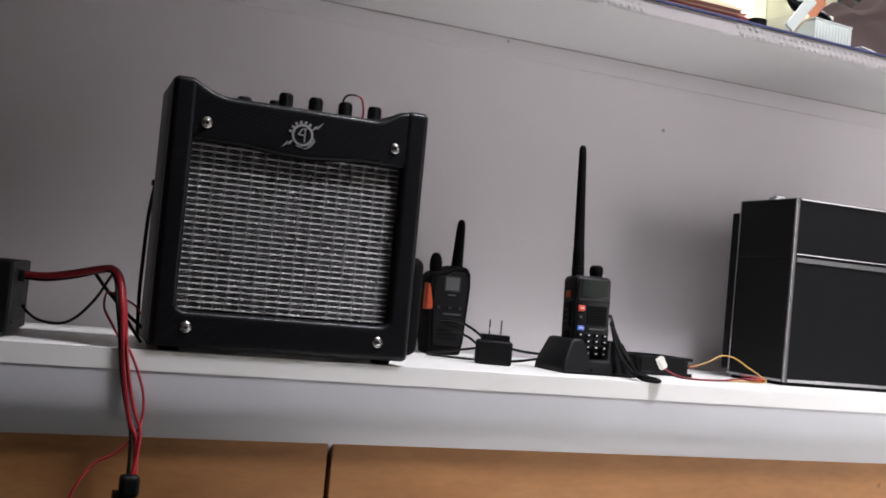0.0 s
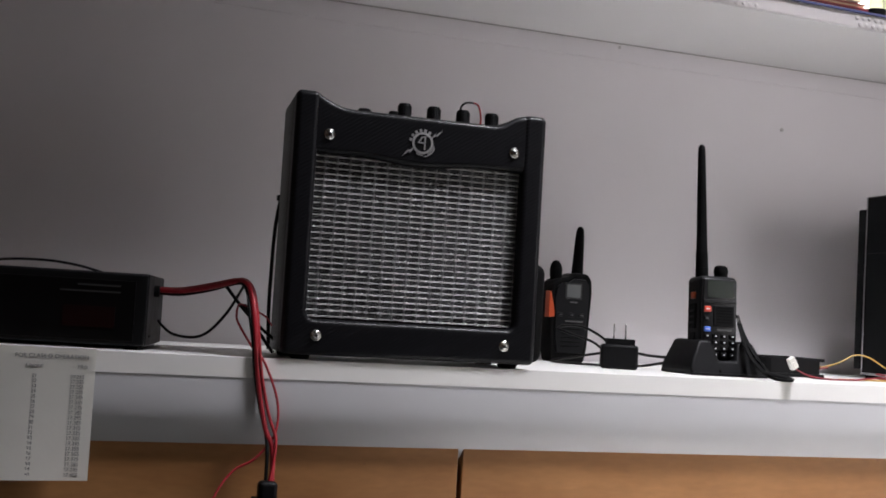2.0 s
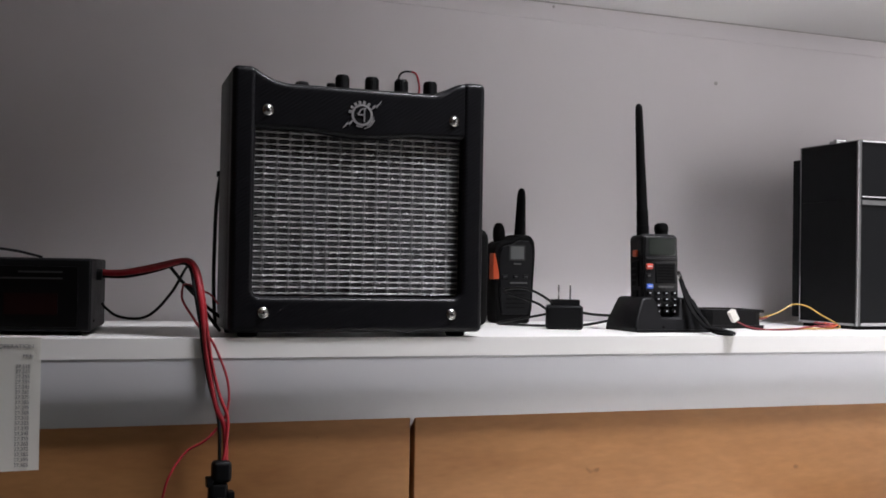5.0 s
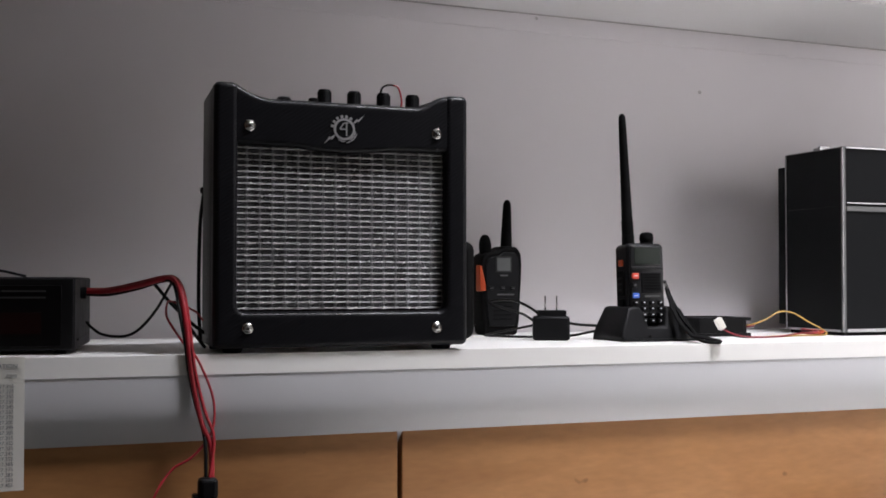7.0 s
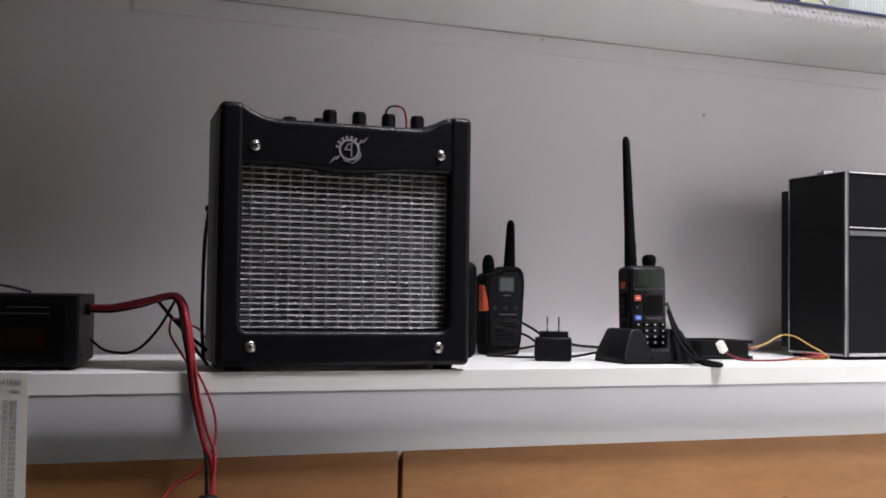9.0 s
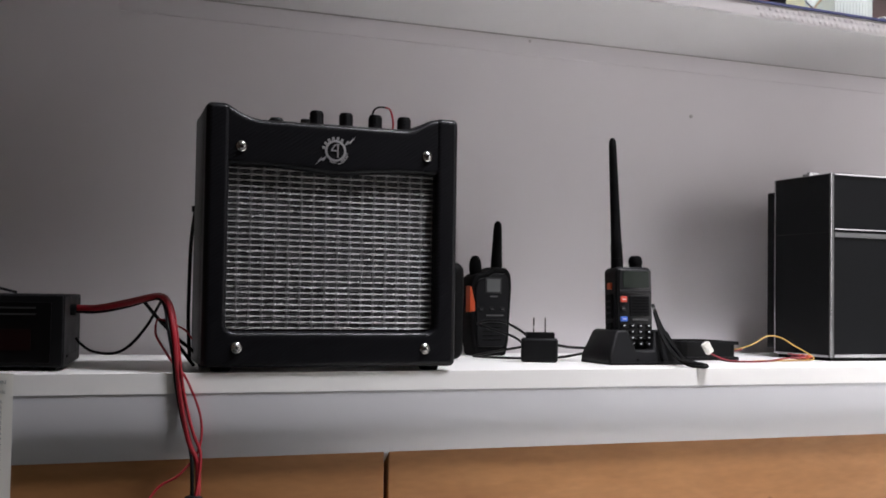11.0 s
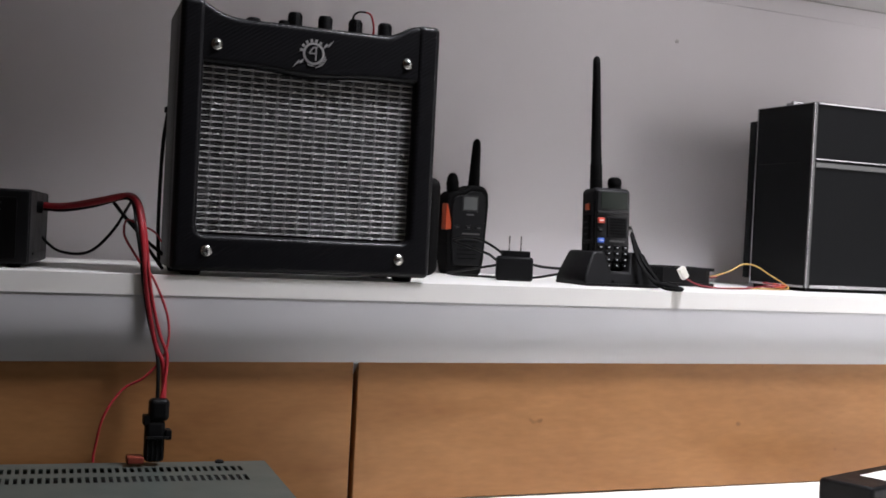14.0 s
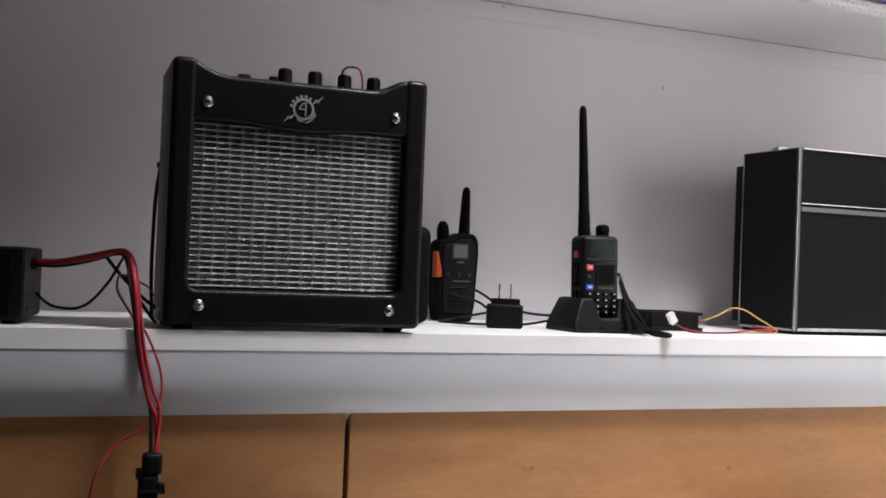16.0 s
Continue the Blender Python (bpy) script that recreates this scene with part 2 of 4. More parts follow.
def prism(outline, y0, y1, bevel=0.0, seg=2, inset=0.0):
    """An outline in x and z drawn out from y0 to y1; inset draws its far end in towards the middle."""
    bm = bmesh.new()
    cx = sum(p[0] for p in outline) / len(outline)
    front = [bm.verts.new((x, y0, z)) for x, z in outline]
    back = [bm.verts.new((x - math.copysign(inset, x - cx), y1, z)) for x, z in outline]
    bm.faces.new(front)
    bm.faces.new(back[::-1])
    n = len(outline)
    for i in range(n):
        bm.faces.new((front[i], back[i], back[(i + 1) % n], front[(i + 1) % n]))
    bmesh.ops.recalc_face_normals(bm, faces=bm.faces)
    if bevel:
        sharp = [e for e in bm.edges if len(e.link_faces) == 2 and e.calc_face_angle() > radians(30)]
        bmesh.ops.bevel(bm, geom=sharp, offset=bevel, segments=seg, affect="EDGES", profile=0.5)
    return bm


def lathe(profile, steps=28):
    """A closed shape turned round z from pairs of radius and height."""
    bm = bmesh.new()
    rings = []
    for r, z in profile:
        if r < 1e-6:
            rings.append([bm.verts.new((0, 0, z))])
        else:
            rings.append([bm.verts.new((r * math.cos(2 * math.pi * i / steps), r * math.sin(2 * math.pi * i / steps), z)) for i in range(steps)])
    for a, b in zip(rings, rings[1:]):
        for i in range(steps):
            j = (i + 1) % steps
            if len(a) == 1 and len(b) > 1:
                bm.faces.new((a[0], b[j], b[i]))
            elif len(b) == 1 and len(a) > 1:
                bm.faces.new((a[i], a[j], b[0]))
            elif len(a) > 1:
                bm.faces.new((a[i], a[j], b[j], b[i]))
    return bm


def smooth_line(points, steps=8):
    """A Catmull-Rom line through the points."""
    p = [Vector(q) for q in points]
    p = [p[0] * 2 - p[1], *p, p[-1] * 2 - p[-2]]
    out = []
    for i in range(1, len(p) - 2):
        for k in range(steps):
            t = k / steps
            out.append(0.5 * (2 * p[i] + (p[i + 1] - p[i - 1]) * t + (2 * p[i - 1] - 5 * p[i] + 4 * p[i + 1] - p[i + 2]) * t**2 + (3 * p[i] - p[i - 1] - 3 * p[i + 1] + p[i + 2]) * t**3))
    out.append(p[-2])
    return out


def tube(points, r, sides=8, steps=8, flat=1.0):
    """A cord of radius r along a smooth line; flat squashes it into a strap."""
    line = smooth_line(points, steps) if steps else [Vector(q) for q in points]
    bm = bmesh.new()
    rings, up = [], Vector((0.13, 0.07, 1)).normalized()
    for i, p in enumerate(line):
        d = (line[min(i + 1, len(line) - 1)] - line[max(i - 1, 0)]).normalized()
        side = d.cross(up)
        side = side.normalized() if side.length > 1e-3 else Vector((1, 0, 0))
        up = side.cross(d).normalized()
        rings.append([bm.verts.new(p + r * (math.cos(2 * math.pi * k / sides) * side + flat * math.sin(2 * math.pi * k / sides) * up)) for k in range(sides)])
    for a, b in zip(rings, rings[1:]):
        for k in range(sides):
            bm.faces.new((a[k], a[(k + 1) % sides], b[(k + 1) % sides], b[k]))
    bm.faces.new(rings[0][::-1])
    bm.faces.new(rings[-1])
    return bm


def letters(text, size, mat, name, parent, m, align="LEFT"):
    """Flat writing as a thin mesh."""
    cu = bpy.data.curves.new("t", "FONT")
    cu.body, cu.size, cu.align_x, cu.extrude = text, size, align, 0.00008
    tmp = bpy.data.objects.new("t", cu)
    scene.collection.objects.link(tmp)
    me = bpy.data.meshes.new_from_object(tmp.evaluated_get(bpy.context.evaluated_depsgraph_get()))
    bpy.data.objects.remove(tmp)
    bpy.data.curves.remove(cu)
    me.materials.clear()
    me.materials.append(mat)
    ob = new(name, me)
    ob.parent, ob.matrix_basis = parent, m
    return ob


UPRIGHT = pose(0, 0, 0, 90, 0, 0)


# ---------------------------------------------------------------- the room
X0, X1, YB, ZC = -0.12, 2.25, -3.2, 2.6


def structure(name, bm, mat, label, category, smooth=False):
    return tagged(part(name, bm, mat, smooth=smooth), label, category, kind="structure")


structure("floor", block(X0, X1, YB, 0.6, -0.06, 0.0), FLOOR, "brown wooden floor of the room", "floor")
structure("ceiling", block(X0, X1, YB, 0.6, ZC, ZC + 0.06), PAINT, "plain white painted ceiling", "ceiling")
# unseen closing walls, kept dark to hold down light bounced onto the shelves
structure("wall_west", block(X0 - 0.1, X0, YB, 0.6, 0, ZC), DARKWALL, "unseen dark side wall, added to cut bounced light", "wall")
structure("wall_east", block(X1, X1 + 0.1, YB, 0.6, 0, ZC), DARKWALL, "unseen dark wall beside the desk, added to cut bounced light", "wall")
structure("wall_south", block(X0, X1, YB - 0.1, YB, 0, ZC), DARKWALL, "unseen dark wall behind the camera, added to cut bounced light", "wall")
# the back wall with the window's opening above the upper shelf
WX0, WX1, WZ0, WZ1 = 0.15, 2.05, 1.505, 2.2
structure("wall_north", joined(block(X0, X1, WALL_Y, WALL_Y + 0.14, 0, WZ0), block(X0, X1, WALL_Y, WALL_Y + 0.14, WZ1, ZC),
          block(X0, WX0, WALL_Y, WALL_Y + 0.14, WZ0, WZ1), block(WX1, X1, WALL_Y, WALL_Y + 0.14, WZ0, WZ1)), WALL,
          "smooth grey-white painted wall behind the shelves", "wall")
window = thing("window_1", pose(0, WALL_Y, 0), "wide window with a pale cream frame above the shelf", "window", kind="structure")
for a, b in ((WX0, WX0 + 0.05), (1.345, 1.435), (WX1 - 0.05, WX1)):
    part("window_frame", block(a, b, -0.012, 0.09, WZ0, WZ1, 0.003), CREAM, window)
for a, b in ((WZ0, WZ0 + 0.022), (WZ1 - 0.05, WZ1)):
    for c, d in ((WX0 + 0.05, 1.345), (1.435, WX1 - 0.05)):
        part("window_frame", block(c, d, 0.0, 0.08, a, b, 0.003), CREAM, window)
for a, b in ((WX0 + 0.05, 1.345), (1.435, WX1 - 0.05)):
    pane = part("pane", block(a, b, 0.05, 0.054, WZ0 + 0.022, WZ1 - 0.05), GLASS, window)
    pane.visible_shadow = False
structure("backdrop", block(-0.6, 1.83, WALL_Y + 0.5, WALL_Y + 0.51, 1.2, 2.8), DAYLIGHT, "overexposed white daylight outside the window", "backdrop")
structure("backdrop_hedge", block(1.78, 3.0, WALL_Y + 0.45, WALL_Y + 0.46, 1.2, 2.8), TEAL, "dark green leafage outside the window", "backdrop")
for x, wy, z, r in ((1.134, WALL_Y, 1.334, 0.0030), (0.863, WALL_Y - 0.0022, 1.4215, 0.0022)):
    tagged(part("wall_plug", moved(lathe([(0, 0.0012), (r * 0.55, 0.0012), (r, 0.0006), (r, -0.004), (0, -0.004)], 14), pose(x, wy, z, 90)), PLUGGREY),
           "small dark filled screw hole in the wall", "wall plug", "screw holes in the wall")

# ---------------------------------------------------------------- shelves, panel and desk
shelf = thing("shelf", pose(0, 0, 0), "white laminate wall shelf carrying the radio gear", "shelf", kind="structure")
part("board", block(X0, 2.25, 0.001, WALL_Y, SHELF_Z - 0.019, SHELF_Z, 0.0008), WHITE, shelf)
part("edge_band", block(X0, 2.25, -0.0006, 0.0006, SHELF_Z - 0.0194, SHELF_Z - 0.0004), WHITE, shelf)


def fascia_outline():
    """Down from the shelf in a slow curve back to the boards below."""
    pts = [(0.0002, 0.961)]
    for k in range(21):
        u = k / 20
        pts.append((0.0002 + 0.0418 * u**3.4, 0.956 - 0.080 * u))
    return pts + [(0.06, 0.876), (0.06, 0.961)]


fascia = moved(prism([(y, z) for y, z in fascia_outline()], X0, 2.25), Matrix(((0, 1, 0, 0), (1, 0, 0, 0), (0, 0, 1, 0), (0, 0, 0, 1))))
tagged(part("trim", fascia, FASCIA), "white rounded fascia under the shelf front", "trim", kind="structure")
boards = thing("wooden_panel", pose(0, 0.016, 0), "two honey-brown birch boards between shelf and desk", "panel", kind="structure")
for a, b in ((X0, 0.5435), (0.5485, 2.25)):
    part("board", block(a, b, 0, 0.016, DESK_Z + 0.0018, 0.8975, 0.0012), WOOD, boards)
part("backing", block(X0, 2.25, 0.0165, 0.0245, DESK_Z, 0.93), GAP, boards, "dark gap between the boards")
desk = thing("desk", pose(0, 0, 0), "grey laminate desk top under the shelf", "desk")
part("desktop", block(X0, 2.25, -0.62, 0.036, DESK_Z - 0.03, DESK_Z, 0.002), DESKTOP, desk)
for x in (X0 + 0.02, 2.18):
    part("side_panel", block(x, x + 0.03, -0.6, 0.03, 0, DESK_Z - 0.03, 0.001), WHITE, desk)

UZ, UY = 1.4310, 0.095
upper = thing("upper_shelf", pose(0, 0, 0), "white upper shelf with bubble wrap along its edge", "shelf", kind="structure")
for a, b in ((X0, 0.2465), (0.2485, 2.25)):
    part("board", block(a, b, UY, WALL_Y + 0.05, UZ, UZ + 0.018, 0.001), UNDER, upper)
tilt = Matrix.Translation((0.5, 0, UZ)) @ pose(0, 0, 0, 0, 0.42, 0) @ Matrix.Translation((-0.5, 0, -UZ))
tagged(part("trim_cleat", moved(block(0.30, 2.25, WALL_Y - 0.0022, WALL_Y + 0.01, UZ - 0.0265, UZ - 0.0022, 0.0010), tilt), WALL), "painted strip under the upper shelf along the wall", "trim", kind="structure")
# solid strip, its grey standing in for the thin shadow gap above the cleat
tagged(part("trim_joint", moved(block(0.30, 2.25, WALL_Y - 0.0012, WALL_Y + 0.01, UZ - 0.0018, UZ + 0.002), tilt), JOINTSHADE), "grey strip for the shadow line between shelf and wall", "trim", kind="structure")
mat = thing("shelf_liner", pose(0, 0, 0), "blue shelf liner with a bubble wrap edge hanging over", "liner")
part("liner", block(-0.1, 2.22, UY - 0.006, WALL_Y - 0.02, UZ + 0.019, UZ + 0.0225, 0.0008), BLUEMAT, mat)
part("film", block(0.36, 2.22, UY - 0.0035, UY - 0.0025, UZ + 0.001, UZ + 0.019), WRAP, mat, "clear plastic film")
rng = random.Random(4)
bub = bmesh.new()
for i in range(190):
    for j in range(2):
        x, z = 0.37 + i * 0.0098 + (j % 2) * 0.0049, UZ + 0.0052 + j * 0.0086
        if 0.93 < x < 1.078 or x > 2.20:
            continue
        r = 0.0037 * rng.uniform(0.75, 1.1)
        bmesh.ops.create_icosphere(bub, subdivisions=2, radius=1, matrix=Matrix.Translation((x + rng.uniform(-0.0006, 0.0006), UY - 0.0035, z)) @ Matrix.Diagonal((r, 0.0011 * rng.uniform(0.4, 1.2), r, 1)))
ob = part("bubble_edge", bub, WRAP, mat, "clear plastic air bubbles")
ob["kind"] = "stuff"

# ---------------------------------------------------------------- guitar amplifier
amp = thing("guitar_amplifier", pose(0, -0.004, 0), "small black guitar amplifier with carbon-fibre vinyl and silver grille cloth", "amplifier")
AX0, AX1, AZ0, AZ1 = 0.3500, 0.6130, 0.9848, 1.2425


def dip(x, top, low):
    """Height of the scooped top edge between the two horns."""
    a, b, c, d = 0.3725, 0.412, 0.556, 0.590
    if x <= a or x >= d:
        return top
    t = (x - a) / (b - a) if x < b else (d - x) / (d - c) if x > c else 1.0
    t = t * t * (3 - 2 * t) if x > c else 1 - (1 - t) ** 2.2
    return top + (low - top) * t


xs = [AX0, *[0.3725 + (0.590 - 0.3725) * i / 36 for i in range(37)], AX1]
outline = [(AX0, AZ0), (AX1, AZ0)] + [(x, dip(x, AZ1, 1.2285)) for x in reversed(xs)]
part("cabinet", prism([(x * 0.994 + 0.481 * 0.006, z - 0.002 if z > 1.1 else z + 0.0005) for x, z in outline], 0.0155, 0.112, 0.003, 2, 0.0075), VINYL, amp)
arc = lambda cx, cz, a0, a1: [(cx + 0.008 * math.cos(radians(a0 + (a1 - a0) * k / 6)), cz + 0.008 * math.sin(radians(a0 + (a1 - a0) * k / 6))) for k in range(7)]
frame_line = [(AX0, AZ0), (AX1, AZ0), (AX1, AZ1), (0.5885, AZ1)] + arc(0.5805, 1.0280, 0, -90) + arc(0.3815, 1.0280, -90, -180) + [(0.3735, AZ1), (AX0, AZ1)]
part("front_frame", prism(frame_line, -0.001, 0.0175, 0.0058, 5), VINYL, amp, "black vinyl frame round the grille")
xs = [0.3665 + (0.5955 - 0.3665) * i / 42 for i in range(43)]
low = [(x, 1.1825 - 0.0045 * math.sin(math.pi * min(max((x - 0.41) / 0.14, 0), 1)) ** 2) for x in xs]
high = [(x, dip(x, AZ1 - 0.001, 1.2285)) for x in xs]


def band(low, high, y0, y1, bevel, seg):
    """A strip between two lines in x and z, drawn out from y0 to y1 with rounded long edges."""
    bm = bmesh.new()
    rows = [[bm.verts.new((x, y, z)) for x, z in line] for line, y in ((low, y0), (high, y0), (high, y1), (low, y1))]
    for i in range(len(low) - 1):
        for a, b in zip(rows, rows[1:] + rows[:1]):
            bm.faces.new((a[i], a[i + 1], b[i + 1], b[i]))
    for i in (0, len(low) - 1):
        bm.faces.new([q[i] for q in rows])
    bmesh.ops.recalc_face_normals(bm, faces=bm.faces)
    bm.edges.ensure_lookup_table()
    sharp = [e for e in bm.edges if len(e.link_faces) == 2 and e.calc_face_angle() > radians(50) and abs(e.verts[0].co.x - e.verts[1].co.x) > 1e-6]
    bmesh.ops.bevel(bm, geom=sharp, offset=bevel, segments=seg, affect="EDGES", profile=0.5)
    return bm


panel = part("control_fascia", band(low, high, 0.0006, 0.0175, 0.0056, 6), VINYL, amp, "curved black vinyl panel above the grille")
for p in panel.data.polygons:
    if abs(p.normal.y) > 0.999:
        p.use_smooth = False
part("backing_cloth", block(0.372, 0.590, 0.0124, 0.0132, 1.012, 1.196), DARK, amp)
weave, rng = bmesh.new(), random.Random(7)
rows, x_a, x_b, pitch, GY = 29, 0.3735, 0.5885, 0.0128, 0.0100
for i in range(rows):
    z0 = 1.0232 + i * 0.00582
    for j in (-1, 0, 1):
        prev = None
        for k in range(103):
            x = x_a + (x_b - x_a) * k / 102
            c = 0.5 + 0.5 * math.cos(2 * math.pi * x / pitch)
            y = GY - 0.0007 * c + 0.0004 * noise.noise((x * 90, i * 3.1, j))
            z = z0 + j * (0.00042 + 0.00052 * c) + 0.00022 * noise.noise((x * 75, i * 2.3, j * 5.0))
            r = 0.00026
            ring = [weave.verts.new((x, y - r, z)), weave.verts.new((x, y, z - r)), weave.verts.new((x, y + r, z)), weave.verts.new((x, y, z + r))]
            if prev:
                for q in range(4):
                    weave.faces.new((prev[q], prev[(q + 1) % 4], ring[(q + 1) % 4], ring[q]))
            prev = ring
part("grille_cloth", weave, SILVER, amp, "woven silver grille threads")
fill = bmesh.new()
for i in range(rows):
    for j in (0.40, 0.60):
        z0, prev = 1.0232 + (i + j) * 0.00582, None
        for k in range(52):
            x = x_a + (x_b - x_a) * k / 51
            y, z, r = GY + 0.0011 + 0.0003 * noise.noise((x * 70, i * 1.7, j)), z0 + 0.0003 * noise.noise((x * 60, i * 1.3, j * 9)), 0.00028
            ring = [fill.verts.new((x, y - r, z)), fill.verts.new((x, y, z - r)), fill.verts.new((x, y, z + r))]
            if prev:
                for q in range(3):
                    fill.faces.new((prev[q], prev[(q + 1) % 3], ring[(q + 1) % 3], ring[q]))
            prev = ring
part("grille_filling", fill, GREYTHREAD, amp, "grey filling threads of the grille cloth")
# plain white flecks stand in for glints off the metallic threads
glint = bmesh.new()
for i in range(260):
    x, z = rng.uniform(x_a + 0.002, x_b - 0.002), 1.0232 + rng.randrange(rows - 4) * 0.00582 + rng.uniform(-0.001, 0.001)
    bmesh.ops.create_icosphere(glint, subdivisions=1, radius=1, matrix=Matrix.Translation((x, GY - 0.0010, z)) @ Matrix.Diagonal((0.0011, 0.0006, 0.0005, 1)))
part("grille_glints", glint, GLINT_WHITE, amp, "white flecks in the grille cloth, painted as its metallic glints")
warp = bmesh.new()
for i in range(17):
    x = math.ceil(x_a / pitch) * pitch + i * pitch
    for dx in (-0.0006, 0.0006):
        w = block(x + dx - 0.0004, x + dx + 0.0004, GY - 0.0002, GY + 0.0012, 1.0218, 1.192)
        me = bpy.data.meshes.new("t")
        w.to_mesh(me)
        w.free()
        warp.from_mesh(me)
        bpy.data.meshes.remove(me)
part("grille_warp", warp, GREYTHREAD, amp, "grey upright threads of the grille cloth")


def screw(parent, x, y, z, turn):
    """A nickel oval-head screw in a cup washer."""
    cup = part("cup_washer", moved(lathe([(0.0056, 0), (0.0054, 0.0010), (0.0044, 0.0018), (0.0034, 0.0011), (0, 0.0011)], 24), pose(x, y, z, 90)), STEEL, parent, "nickel cup washer")
    head = lathe([(0.0036, 0.001), (0.0034, 0.002), (0.0022, 0.0028), (0, 0.0031)], 20)
    s = part("screw_head", moved(head, pose(x, y, z, 90)), STEEL, cup)
    slot = joined(block(-0.0024, 0.0024, -0.0036, -0.0030, -0.0004, 0.0004), block(-0.0004, 0.0004, -0.00362, -0.0030, -0.0024, 0.0024))
    part("cross_slot", moved(slot, pose(x, y, z, 0, turn, 0)), BLACK, cup)


for x, y, z, turn in ((0.3843, 0.0006, 1.2008, 20), (0.5783, 0.0006, 1.2018, 50), (0.3832, -0.001, 1.0042, 75), (0.5782, -0.001, 1.0030, 35)):
    screw(amp, x, y, z, turn)
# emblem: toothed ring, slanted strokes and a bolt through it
EC, EZ, EY = 0.4795, 1.2018, -0.0002
badge = part("emblem", moved(lathe([(0.0110, 0), (0.0110, 0.0012), (0.0088, 0.0014), (0.0088, 0)], 40), pose(EC, EY + 0.001, EZ, 90)), EMBLEM, amp, "silver ring emblem")
part("emblem_plate", moved(lathe([(0, 0.0008), (0.0087, 0.0008), (0.0087, 0)], 32), pose(EC, EY + 0.001, EZ, 90)), BLACK, badge)
for i in range(6):
    a = radians(-78 + i * 22)
    part("tooth", moved(block(-0.0013, 0.0013, -0.0002, 0.0008, 0.0114, 0.0141), Matrix.Translation((EC, EY, EZ)) @ pose(0, 0, 0, 0, math.degrees(a), 0)), EMBLEM, badge)
for a0, a1, r0 in ((-62, -8, 0.0124), (-80, -18, 0.0140), (-120, -86, 0.0126)):
    rim_out = [(EC + r0 * math.cos(radians(a0 + (a1 - a0) * k / 10)), EZ + r0 * math.sin(radians(a0 + (a1 - a0) * k / 10))) for k in range(11)]
    rim_in = [(EC + (r0 - 0.0009) * math.cos(radians(a0 + (a1 - a0) * k / 10)), EZ + (r0 - 0.0009) * math.sin(radians(a0 + (a1 - a0) * k / 10))) for k in range(11)]
    part("arc", prism(rim_out + rim_in[::-1], EY - 0.0002, EY + 0.0008), EMBLEM, badge, smooth=False)
for s in (1, -1):
    shape = [(0.0205, 0.0150), (0.0145, 0.0070), (0.0150, 0.0094), (0.0092, 0.0052), (0.0108, 0.0088), (0.0132, 0.0112), (0.0136, 0.0092)]
    part("bolt", prism([(EC + s * x, EZ + s * z) for x, z in shape], EY - 0.0004, EY + 0.0008), EMBLEM, badge, smooth=False)
for (ax, az), (bx, bz), w in (((0.0022, -0.0068), (0.0022, 0.0062), 0.0011), ((-0.0046, 0.0), (0.0028, 0.0), 0.001), ((-0.0046, 0.0), (-0.001, 0.0058), 0.001), ((-0.001, 0.0058), (0.004, 0.0066), 0.001)):
    d = Vector((bx - ax, bz - az)).normalized()
    nrm = Vector((-d.y, d.x)) * w * 0.6
    part("stroke", prism([(EC + ax + nrm.x, EZ + az + nrm.y), (EC + ax - nrm.x, EZ + az - nrm.y), (EC + bx - nrm.x, EZ + bz - nrm.y), (EC + bx + nrm.x, EZ + bz + nrm.y)], EY - 0.0008, EY + 0.0006), EMBLEM, badge, smooth=False)


def knob(parent, x, y, z, r, h):
    k = part("control_knob", moved(lathe([(r * 1.06, 0), (r * 1.06, 0.002), (r, 0.003), (r * 0.93, h - 0.0015), (r * 0.82, h), (0, h)], 26), Matrix.Translation((x, y, z))), BLACK, parent, "black knurled plastic knob")
    ribs = bmesh.new()
    for i in range(18):
        a = 2 * math.pi * i / 18
        bmesh.ops.create_cube(ribs, size=1, matrix=Matrix.Translation((x + r * 0.97 * math.cos(a), y + r * 0.97 * math.sin(a), z + h * 0.5)) @ pose(0, 0, 0, 0, 0, math.degrees(a)) @ Matrix.Diagonal((0.0009, 0.0009, h * 0.72, 1)))
    part("rib", ribs, BLACK, k)


part("control_plate", block(0.395, 0.583, 0.022, 0.085, 1.222, 1.2315, 0.001), SATIN, amp)
for x in (0.4725, 0.5045, 0.5370, 0.5695):
    knob(amp, x, 0.05, 1.2315, 0.0071, 0.0172)
part("jack_socket", moved(lathe([(0.0075, 0), (0.0075, 0.004), (0.006, 0.006), (0.004, 0.006), (0.004, 0.002), (0, 0.002)], 22), Matrix.Translation((0.4285, 0.045, 1.2315))), BLACK, amp)
part("push_button", moved(lathe([(0.005, 0), (0.005, 0.0055), (0.004, 0.0065), (0, 0.0065)], 18), Matrix.Translation((0.4585, 0.042, 1.2315))), BLACK, amp)
for x in (0.372, 0.590):
    for y in (0.018, 0.09):
        part("rubber_foot", moved(lathe([(0, 0), (0.009, 0), (0.0105, 0.004), (0.0105, 0.0065), (0, 0.0065)], 20), Matrix.Translation((x, y, SHELF_Z + 0.0003))), RUBBER, amp)
loop = thing("wire_loop", pose(0, 0, 0), "short black and red wire loop among the amplifier knobs", "wire")
part("black_half", tube([(0.5345, 0.049, 1.2485), (0.5360, 0.048, 1.2545), (0.5410, 0.047, 1.2580), (0.5480, 0.046, 1.2583)], 0.0011), BLKWIRE, loop)
